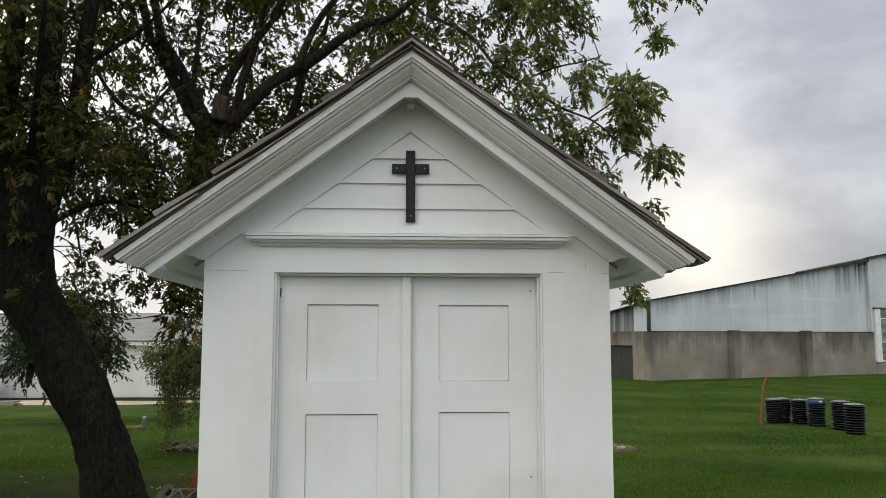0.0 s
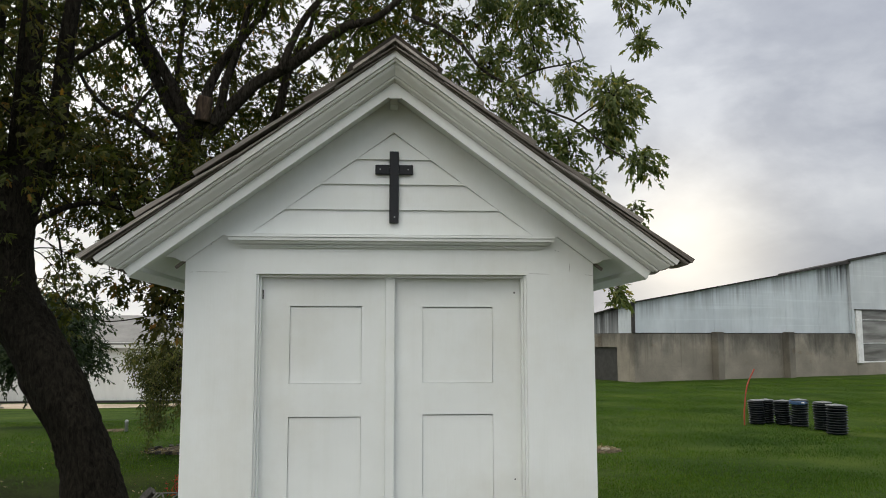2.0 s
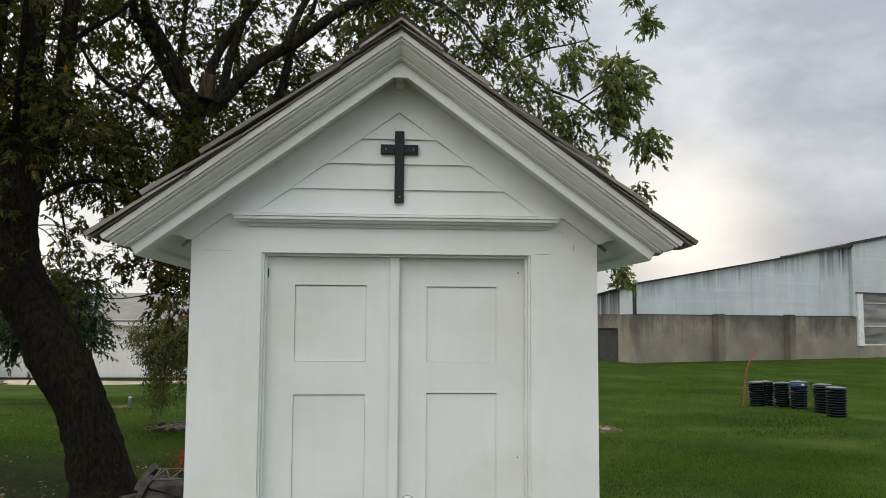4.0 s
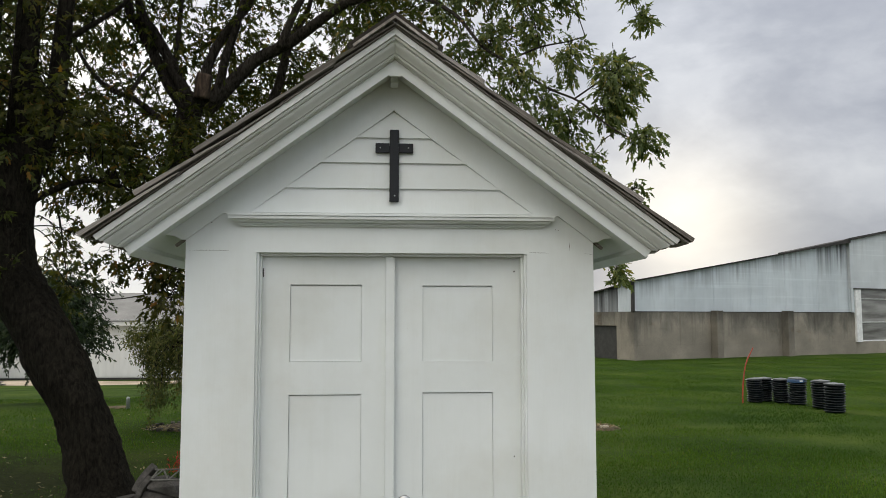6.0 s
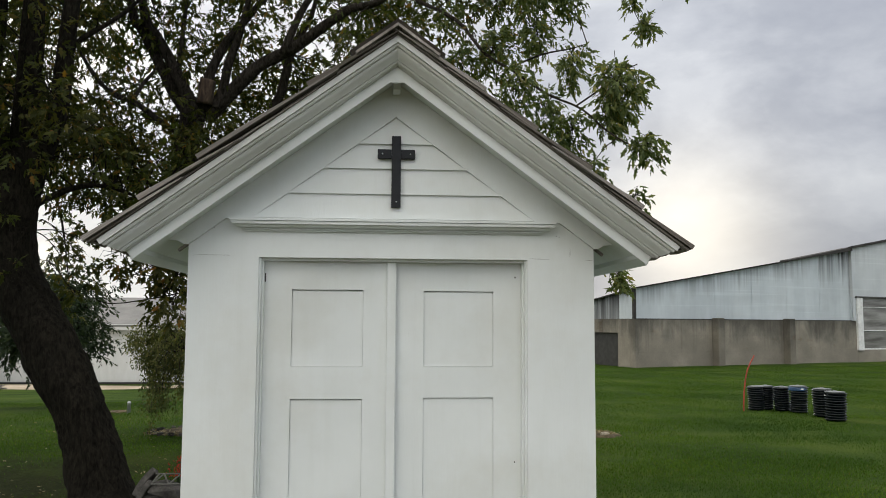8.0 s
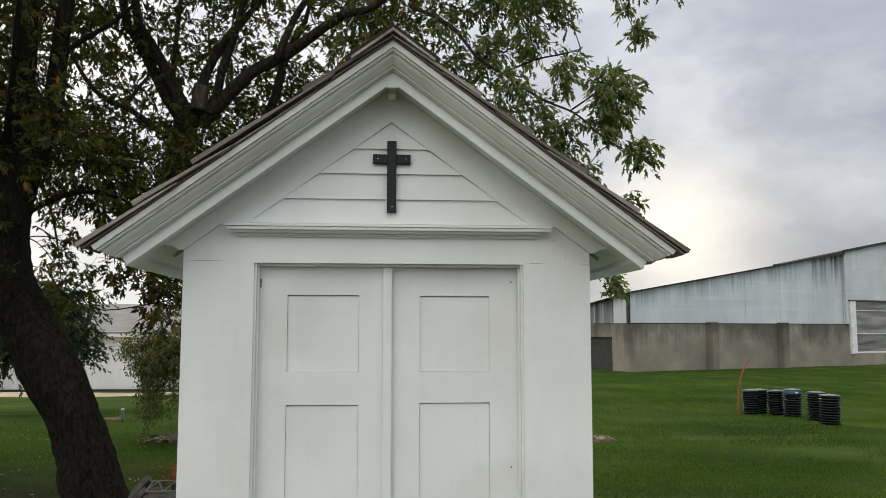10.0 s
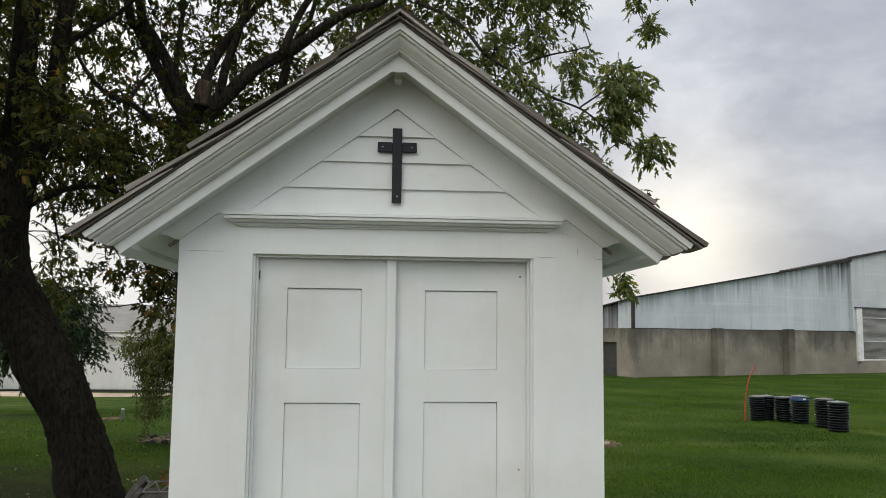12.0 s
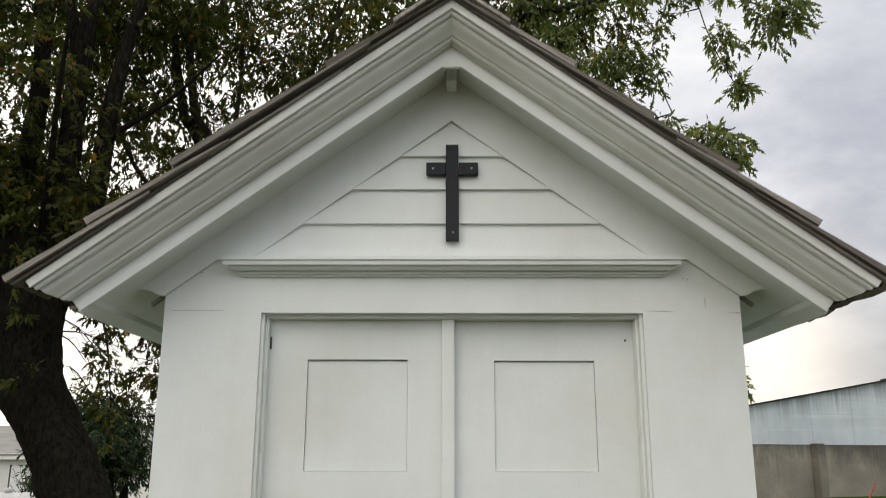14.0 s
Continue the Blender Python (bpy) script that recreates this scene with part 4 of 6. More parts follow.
def twig_mesh(clumps, nodes, rng, r0=0.012, forks=3):
    """Thin crooked twigs from the nearest limb point to each clump, with short forks."""
    bm = bmesh.new()
    arr = np.array([n[:3] for n in nodes])
    for x, y, z, r in clumps:
        c = np.array([x, y, z])
        below = arr - c
        dist = np.linalg.norm(below, axis=1) + 0.6 * np.maximum(0, below[:, 2])
        dist[dist < 0.02] = 99.0
        a = arr[int(np.argmin(dist))]
        mid = (a + c) / 2 + rng.normal(size=3) * 0.10 * np.linalg.norm(c - a) + np.array([0, 0, 0.08])
        line = smooth_line([(*a, r0), (*mid, r0 * 0.7), (*c, r0 * 0.35)], 4)
        add_tube(bm, [p[:3] for p in line], [p[3] for p in line], 5, cap=False)
        for _ in range(forks):
            d = rng.normal(size=3)
            d /= np.linalg.norm(d)
            s = line[rng.integers(4, len(line))][:3]
            e = c + d * r * 0.7
            q = (s + e) / 2 + rng.normal(size=3) * 0.05
            add_tube(bm, [s, q, e], [r0 * 0.4, r0 * 0.28, r0 * 0.15], 4, cap=False)
    return bm


def fill_crown(rng, centre, radii, count, floor_z, gap=0.0, rlo=0.32, rhi=0.55):
    """Clump centres spread through an uneven egg-shaped crown."""
    out = []
    while len(out) < count:
        d = rng.normal(size=3)
        d /= np.linalg.norm(d)
        p = np.array(centre) + d * np.array(radii) * rng.uniform(0.25, 1.0) ** 0.6
        if p[2] < floor_z + 0.25 * noise.noise(Vector(p * 0.9)):
            continue
        if noise.noise(Vector(p * 0.85)) < gap - 0.25:
            continue
        out.append((*p, rng.uniform(rlo, rhi)))
    return out


def maple_tree(name, at, label, trunk, limbs, clumps, masses, per, seed, bark, stub=(), knots=()):
    tree = thing(name, at, label, "tree")
    off = -Vector(at)
    rng = np.random.default_rng(seed)
    shift = lambda pts: [(p[0] + off.x, p[1] + off.y, p[2] + off.z, p[3]) for p in pts]
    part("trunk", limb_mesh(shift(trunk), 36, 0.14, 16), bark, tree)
    if stub:
        part("broken_stub", limb_mesh(shift(stub), 14, 0.42, 4), M_STUB, tree, "brown rotten broken branch stub")
    for kx, ky, kz, kr in knots:
        bm = bmesh.new()
        bmesh.ops.create_icosphere(bm, subdivisions=2, radius=kr)
        for v in bm.verts:
            v.co *= 1 + 0.25 * noise.noise(v.co * 9)
            v.co.z *= 1.5
        for f in bm.faces:
            f.smooth = True
        bmesh.ops.translate(bm, verts=bm.verts, vec=Vector((kx, ky, kz)) + off)
        part("knot", bm, bark, tree)
    nodes = []
    for pts in limbs:
        part("limb", limb_mesh(shift(pts), 10, 0.07), bark, tree)
        nodes += [p for p in smooth_line(pts, 6)][3:]
    nodes = shift(nodes)
    cl = shift(clumps)
    tagged(part("twig_growth", twig_mesh(cl, nodes, rng, 0.008, 5), bark, tree), kind="stuff")
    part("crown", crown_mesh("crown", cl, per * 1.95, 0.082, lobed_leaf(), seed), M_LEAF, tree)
    if masses:
        leaves, twigs = bough_foliage([(m[0] + off.x, m[1] + off.y, m[2] + off.z, *m[3:]) for m in masses], nodes, 0.066, seed + 1)
        part("outer_leaves", leaves, M_LEAF_LIT, tree, "leaves on the outer boughs, their brighter light set into the green")
        tagged(part("twig_growth", twigs, bark, tree), kind="stuff")
    return tree


def build_leaning_maple():
    trunk = [(-2.60, 4.32, -0.08, 0.44), (-2.63, 4.35, 0.10, 0.305), (-2.73, 4.38, 0.43, 0.247), (-2.81, 4.40, 0.64, 0.242), (-2.90, 4.42, 0.85, 0.244), (-3.02, 4.45, 1.06, 0.252), (-3.15, 4.48, 1.28, 0.256), (-3.26, 4.52, 1.50, 0.256), (-3.47, 4.58, 1.80, 0.255), (-3.72, 4.68, 2.15, 0.29), (-3.83, 4.74, 2.50, 0.335), (-3.86, 4.80, 2.95, 0.35), (-3.87, 4.88, 3.45, 0.34)]
    limbs = [
        [(-3.72, 4.86, 3.0, 0.20), (-3.67, 4.82, 3.5, 0.145), (-3.67, 4.8, 3.96, 0.125), (-3.65, 4.8, 4.4, 0.112), (-3.65, 4.8, 4.84, 0.105), (-3.63, 4.8, 5.27, 0.095), (-3.60, 4.8, 5.75, 0.075), (-3.55, 4.9, 6.3, 0.055), (-3.6, 5.0, 7.4, 0.02)],
        [(-3.64, 4.8, 5.15, 0.075), (-3.73, 4.8, 5.59, 0.060), (-3.85, 4.8, 5.98, 0.050), (-3.95, 4.8, 6.4, 0.036), (-4.1, 4.9, 7.4, 0.015)],
        [(-3.68, 4.8, 3.0, 0.15), (-3.50, 4.82, 3.4, 0.115), (-3.36, 4.8, 3.83, 0.095), (-3.31, 4.8, 4.54, 0.085), (-3.25, 4.8, 5.14, 0.075), (-3.17, 4.8, 5.58, 0.064), (-3.05, 4.8, 6.1, 0.046), (-2.8, 4.9, 7.2, 0.015)],
        [(-3.84, 4.86, 3.1, 0.17), (-4.06, 4.85, 3.6, 0.12), (-4.08, 4.8, 4.0, 0.11), (-4.03, 4.8, 4.43, 0.10), (-4.01, 4.8, 5.03, 0.085), (-4.06, 4.8, 5.66, 0.07), (-4.2, 4.9, 6.8, 0.03)],
        [(-3.32, 4.8, 4.4, 0.034), (-3.15, 4.8, 4.57, 0.030), (-2.96, 4.82, 4.71, 0.026), (-2.72, 4.85, 4.91, 0.020), (-2.3, 4.9, 5.4, 0.010)],
        [(-3.95, 4.9, 3.3, 0.13), (-4.6, 4.8, 4.1, 0.10), (-5.3, 4.6, 5.2, 0.06), (-5.9, 4.4, 6.2, 0.02)],
        [(-3.8, 5.0, 3.3, 0.06), (-4.3, 6.8, 3.6, 0.035), (-4.65, 8.4, 3.1, 0.015), (-4.7, 9.0, 2.0, 0.006)],
        # unseen limb added to carry the light-blocking western clumps
        [(-3.9, 4.8, 3.3, 0.12), (-4.7, 4.0, 4.2, 0.09), (-5.6, 3.2, 5.0, 0.05), (-6.4, 2.6, 5.8, 0.02)],
        [(-3.75, 4.7, 3.2, 0.05), (-3.5, 4.2, 3.9, 0.030), (-3.3, 3.8, 4.6, 0.020), (-3.1, 3.5, 5.4, 0.010)],
        [(-3.68, 4.75, 2.75, 0.045), (-3.1, 4.9, 3.05, 0.026), (-2.6, 5.1, 2.95, 0.016), (-2.25, 5.2, 2.55, 0.010), (-2.15, 5.15, 2.2, 0.006), (-2.12, 5.1, 1.85, 0.003)],
        [(-3.66, 4.55, 2.62, 0.022), (-3.52, 4.22, 2.56, 0.012), (-3.44, 4.10, 2.36, 0.007), (-3.42, 4.08, 2.12, 0.004)],
    ]
    rng = np.random.default_rng(21)
    clumps = fill_crown(rng, (-5.0, 6.0, 5.8), (2.5, 2.2, 3.1), 92, 2.9, 0.14)
    clumps += [(rng.uniform(-3.3, -2.0), rng.uniform(4.7, 6.0), rng.uniform(2.75, 3.75), rng.uniform(0.16, 0.30)) for _ in range(38)]
    clumps += [(rng.uniform(-3.2, -2.0), rng.uniform(4.7, 6.0), rng.uniform(2.1, 2.75), rng.uniform(0.10, 0.20)) for _ in range(6)]
    clumps += [(rng.uniform(-6.5, -3.2), rng.uniform(5.2, 7.6), rng.uniform(4.0, 7.4), rng.uniform(0.28, 0.45)) for _ in range(28)]
    # unseen western clumps, added to block sky light from eaves and lawn
    clumps += [(rng.uniform(-7.4, -4.4), rng.uniform(1.6, 5.0), rng.uniform(3.2, 6.8), rng.uniform(0.35, 0.55)) for _ in range(46)]
    clumps += [(rng.uniform(-6.0, -2.6), rng.uniform(4.6, 7.6), rng.uniform(6.0, 8.6), rng.uniform(0.3, 0.48)) for _ in range(42)]
    clumps += [(rng.uniform(-5.2, -2.7), rng.uniform(4.8, 6.0), rng.uniform(6.2, 7.2), rng.uniform(0.25, 0.4)) for _ in range(16)]
    clumps += [(rng.uniform(-3.8, -2.5), rng.uniform(5.6, 7.2), rng.uniform(3.0, 4.5), rng.uniform(0.22, 0.38)) for _ in range(9)]
    clumps += [(rng.uniform(-2.70, -2.35), rng.uniform(4.8, 5.2), rng.uniform(2.1, 2.5), rng.uniform(0.10, 0.16)) for _ in range(7)]
    # a dense bough that hangs down beside the chapel's wall
    clumps += [(rng.uniform(-2.45, -2.0), rng.uniform(4.8, 5.2), rng.uniform(2.15, 2.6), rng.uniform(0.12, 0.2)) for _ in range(12)]
    clumps += [(rng.uniform(-2.28, -2.02), rng.uniform(4.8, 5.2), rng.uniform(1.72, 2.2), rng.uniform(0.14, 0.2)) for _ in range(15)]
    # yellowing shoots beside the bend of the trunk
    clumps += [(rng.uniform(-3.4, -3.1), rng.uniform(4.9, 5.2), rng.uniform(1.85, 2.4), rng.uniform(0.08, 0.13)) for _ in range(4)]
    clumps += [(rng.uniform(-4.0, -3.0), rng.uniform(4.0, 4.5), rng.uniform(3.1, 5.0), rng.uniform(0.12, 0.22)) for _ in range(15)]
    clumps += [(rng.uniform(-4.4, -2.9), rng.uniform(3.9, 4.6), rng.uniform(3.5, 5.8), rng.uniform(0.16, 0.28)) for _ in range(20)]
    clumps += [(-3.41, 4.1, 2.17, 0.10), (-3.45, 4.1, 2.05, 0.09), (-3.52, 4.1, 2.62, 0.08), (-4.7, 9.0, 1.80, 0.2), (-4.68, 8.9, 2.1, 0.24), (-4.65, 8.7, 2.5, 0.3), (-4.6, 8.3, 2.9, 0.3), (-3.45, 4.25, 3.2, 0.3), (-4.0, 4.3, 2.9, 0.25), (-3.9, 4.4, 3.5, 0.35)]
    maple_tree("maple_tree", (-2.62, 4.35, 0), "leaning old maple tree, furrowed bark coloured dark for crown shade, full crown", trunk, limbs, clumps, [], 120, 31, M_BARK, (), ((-2.86, 4.38, 1.10, 0.10), (-2.97, 4.36, 0.70, 0.09)))


def build_forked_maple():
    trunk = [(-1.95, 6.45, -0.1, 0.46), (-1.98, 6.47, 0.3, 0.33), (-2.12, 6.5, 1.6, 0.20), (-2.47, 6.50, 3.59, 0.15), (-2.46, 6.50, 3.88, 0.145), (-2.42, 6.50, 4.17, 0.15), (-2.33, 6.50, 4.40, 0.17)]
    limbs = [
        [(-2.40, 6.45, 4.18, 0.11), (-2.55, 6.48, 4.36, 0.085), (-2.66, 6.50, 4.51, 0.072), (-2.77, 6.50, 4.73, 0.066), (-2.96, 6.50, 5.09, 0.062), (-3.09, 6.50, 5.32, 0.058), (-3.19, 6.50, 5.53, 0.054), (-3.5, 6.6, 7.0, 0.035), (-3.7, 6.7, 8.2, 0.015)],
        [(-2.32, 6.42, 4.14, 0.11), (-2.44, 6.42, 4.37, 0.088), (-2.62, 6.42, 4.74, 0.07), (-2.74, 6.42, 4.98, 0.066), (-2.86, 6.42, 5.18, 0.062), (-3.04, 6.45, 5.52, 0.055), (-3.25, 6.5, 7.0, 0.035), (-3.3, 6.5, 8.2, 0.015)],
        [(-2.21, 6.48, 4.24, 0.12), (-1.98, 6.45, 4.46, 0.095), (-1.62, 6.40, 4.82, 0.08), (-1.19, 6.30, 5.03, 0.072), (-0.84, 6.15, 5.24, 0.064), (-0.48, 5.90, 5.40, 0.056), (-0.07, 5.60, 5.43, 0.04), (0.64, 5.40, 6.02, 0.032), (1.15, 5.10, 6.01, 0.028), (1.56, 4.80, 5.96, 0.024), (1.76, 4.60, 5.99, 0.02), (2.03, 4.40, 6.07, 0.016), (2.36, 4.30, 6.27, 0.011), (2.74, 4.30, 6.59, 0.006)],
        [(-2.26, 6.50, 4.42, 0.09), (-2.22, 6.55, 4.78, 0.062), (-2.05, 6.60, 5.19, 0.054), (-1.84, 6.60, 5.46, 0.046), (-1.67, 6.60, 5.69, 0.038), (-1.53, 6.60, 5.95, 0.032), (-1.3, 6.5, 7.4, 0.015)],
        [(-2.13, 6.40, 4.29, 0.08), (-2.04, 6.40, 4.51, 0.06), (-1.97, 6.40, 4.87, 0.052), (-1.87, 6.40, 5.16, 0.046), (-1.78, 6.40, 5.53, 0.038), (-1.68, 6.40, 5.90, 0.03), (-1.2, 6.6, 7.2, 0.015)],
        [(-2.58, 6.60, 4.52, 0.04), (-2.65, 6.70, 4.88, 0.032), (-2.63, 6.70, 5.18, 0.03), (-2.60, 6.70, 5.55, 0.028), (-2.58, 6.70, 6.01, 0.022), (-2.6, 6.8, 7.0, 0.012)],
        [(-2.44, 6.40, 3.89, 0.06), (-2.61, 6.30, 3.99, 0.04), (-2.75, 6.30, 4.08, 0.036), (-3.01, 6.25, 4.27, 0.034), (-3.30, 6.20, 4.39, 0.03), (-3.51, 6.20, 4.60, 0.026), (-3.66, 6.10, 4.88, 0.018), (-3.81, 6.10, 5.30, 0.01)],
        [(-3.07, 6.25, 4.32, 0.026), (-2.96, 6.30, 4.55, 0.024), (-2.84, 6.30, 4.71, 0.016), (-2.71, 6.30, 4.97, 0.01)],
        [(-1.81, 6.90, 3.60, 0.1), (-1.55, 7.00, 4.34, 0.066), (-1.41, 7.00, 4.65, 0.06), (-1.31, 7.00, 5.08, 0.054), (-1.21, 7.00, 5.39, 0.046), (-1.05, 7.00, 5.66, 0.036), (-0.95, 7.00, 6.02, 0.026)],
        [(-1.3, 6.25, 4.95, 0.05), (-1.04, 6.3, 5.6, 0.042), (-0.68, 6.4, 6.14, 0.036), (-0.3, 6.4, 6.8, 0.02)],
        [(0.32, 5.60, 5.42, 0.026), (0.75, 5.20, 5.04, 0.02), (1.03, 4.90, 4.57, 0.017), (1.29, 4.60, 4.29, 0.014), (1.56, 4.20, 3.94, 0.012), (1.80, 3.80, 3.69, 0.01), (1.98, 3.50, 3.40, 0.008), (2.14, 3.20, 3.20, 0.006), (2.30, 3.10, 3.24, 0.003)],
        [(1.24, 4.65, 4.33, 0.012), (1.57, 4.50, 4.44, 0.01), (1.82, 4.30, 4.44, 0.007), (2.00, 4.30, 4.50, 0.004)],
        [(1.76, 3.85, 3.72, 0.009), (1.96, 3.70, 3.85, 0.008), (2.13, 3.60, 3.99, 0.006), (2.29, 3.60, 4.07, 0.003)],
        [(1.68, 4.65, 5.95, 0.013), (1.87, 4.30, 5.71, 0.01), (2.14, 4.10, 5.60, 0.009), (2.40, 3.95, 5.49, 0.007), (2.64, 3.80, 5.29, 0.006), (2.89, 3.80, 5.23, 0.004), (3.08, 3.80, 5.13, 0.003)],
        [(2.17, 4.08, 5.59, 0.006), (2.19, 3.95, 5.37, 0.0055), (2.19, 3.80, 5.07, 0.005), (2.25, 3.72, 4.75, 0.004), (2.38, 3.70, 4.45, 0.003)],
        [(-2.05, 6.45, 2.3, 0.05), (-0.9, 5.6, 2.35, 0.03), (0.5, 4.5, 2.3, 0.020), (1.5, 3.8, 2.45, 0.012), (2.0, 3.55, 2.68, 0.007), (2.24, 3.5, 2.83, 0.004)],
        [(1.45, 3.85, 2.44, 0.008), (1.85, 3.6, 2.30, 0.006), (2.05, 3.48, 2.12, 0.003)],
    ]
    rng = np.random.default_rng(22)
    clumps = fill_crown(rng, (-1.5, 7.6, 6.0), (2.9, 1.5, 2.8), 98, 3.2, 0.14)
    clumps += fill_crown(rng, (-0.2, 5.3, 5.3), (1.5, 1.2, 1.1), 9, 4.2, 0.0)
    clumps += [(rng.uniform(-3.2, 0.6), rng.uniform(5.6, 8.2), rng.uniform(6.3, 8.6), rng.uniform(0.3, 0.48)) for _ in range(46)]
    clumps += [(rng.uniform(-2.4, 0.9), rng.uniform(6.6, 8.0), rng.uniform(4.9, 6.6), rng.uniform(0.24, 0.38)) for _ in range(18)]
    clumps += [(rng.uniform(-2.9, -1.0), rng.uniform(5.9, 7.4), rng.uniform(5.9, 7.4), rng.uniform(0.28, 0.42)) for _ in range(20)]
    # the crown thins out above the fork and is fuller over the chapel's ridge
    clumps = [c for c in clumps if not (-2.95 < c[0] < -0.35 and c[2] > 5.6) or rng.random() < 0.62]
    clumps = [c for c in clumps if not (-1.2 < c[0] < 0.1 and c[2] > 5.4) or rng.random() < 0.6]
    clumps += [(rng.uniform(0.3, 2.1), rng.uniform(5.4, 7.0), rng.uniform(6.2, 7.5), rng.uniform(0.24, 0.36)) for _ in range(20)]
    clumps += [(rng.uniform(0.35, 1.9), rng.uniform(5.0, 5.9), rng.uniform(5.55, 6.5), rng.uniform(0.18, 0.28)) for _ in range(18)]
    # leafy shoots over the trunk below the fork
    clumps += [(rng.uniform(-2.75, -1.75), rng.uniform(5.7, 6.2), rng.uniform(2.6, 4.4), rng.uniform(0.12, 0.22)) for _ in range(28)]
    clumps += [(rng.uniform(-3.3, -1.0), rng.uniform(5.6, 6.3), rng.uniform(4.2, 5.6), rng.uniform(0.12, 0.18)) for _ in range(6)]
    # leafy masses on the boughs that reach past the chapel: centre, half width, half height, shoots
    masses = [
        (2.86, 3.80, 5.19, 0.27, 0.31, 64), (2.61, 3.80, 5.36, 0.10, 0.13, 6), (2.39, 3.70, 4.50, 0.11, 0.17, 18), (2.29, 3.70, 4.71, 0.06, 0.08, 7),
        (2.30, 3.70, 4.95, 0.20, 0.11, 16), (2.40, 3.90, 5.56, 0.18, 0.21, 20), (1.68, 4.20, 5.64, 0.22, 0.20, 17), (2.06, 4.10, 5.66, 0.24, 0.23, 28),
        (1.87, 4.10, 5.24, 0.11, 0.12, 6), (2.03, 4.30, 6.28, 0.39, 0.26, 49), (2.66, 4.30, 6.43, 0.34, 0.30, 39), (1.60, 4.50, 5.14, 0.37, 0.21, 59),
        (1.13, 4.90, 5.51, 0.26, 0.29, 48), (0.86, 5.20, 6.15, 0.31, 0.46, 77), (1.42, 5.00, 6.06, 0.33, 0.34, 44), (1.04, 5.30, 7.18, 0.45, 0.53, 100),
        (1.65, 5.00, 6.86, 0.22, 0.47, 33), (2.11, 3.60, 3.88, 0.31, 0.30, 94), (2.07, 3.70, 3.58, 0.24, 0.17, 33), (2.20, 3.10, 3.21, 0.17, 0.15, 30),
        (1.80, 3.40, 3.08, 0.15, 0.10, 16), (1.74, 3.90, 3.52, 0.19, 0.28, 40), (1.56, 4.20, 3.76, 0.17, 0.29, 37), (1.33, 4.50, 4.09, 0.24, 0.35, 61),
        (1.85, 4.30, 4.31, 0.21, 0.28, 42), (1.53, 4.60, 4.75, 0.24, 0.34, 58), (1.91, 4.60, 5.04, 0.19, 0.19, 16), (1.12, 4.90, 4.63, 0.28, 0.32, 51),
        (0.82, 5.20, 4.50, 0.25, 0.36, 42), (1.24, 5.20, 5.30, 0.29, 0.30, 38), (0.71, 5.40, 5.10, 0.26, 0.30, 32), (2.24, 3.50, 2.83, 0.09, 0.09, 7),
        (2.05, 3.45, 2.10, 0.11, 0.13, 16),
    ]
    maple_tree("maple_tree", (-1.85, 6.45, 0), "tall grey-barked maple forking into heavy limbs behind the chapel", trunk, limbs, clumps, masses, 120, 37, M_BARK_GREY, [(-2.24, 6.32, 4.32, 0.1), (-2.22, 6.30, 4.47, 0.1), (-2.19, 6.28, 4.61, 0.085)])


def build_round_tree():
    at = (-6.35, 14.0, ground_z(-6.35, 14.0))
    tree = thing("round_tree", at, "small dark green round-headed tree on the lawn", "tree")
    rng = np.random.default_rng(41)
    part("trunk", limb_mesh([(0, 0, -0.05, 0.12), (0.02, 0, 0.4, 0.085), (-0.03, 0.02, 1.3, 0.07), (0, 0, 2.4, 0.03)], 10, 0.06), M_BARK, tree)
    clumps = fill_crown(rng, (-0.55, 0, 1.85), (1.12, 1.2, 0.97), 104, 1.0, -0.2, 0.28, 0.42)
    part("twig_growth", twig_mesh(clumps, [(0, 0, z, 0.05) for z in (1.1, 1.4, 1.7, 2.0, 2.3)], rng, 0.012, 2), M_BARK, tree)
    part("crown", crown_mesh("crown", clumps, 230, 0.085, lobed_leaf(), 42), M_LEAF_DARK, tree)


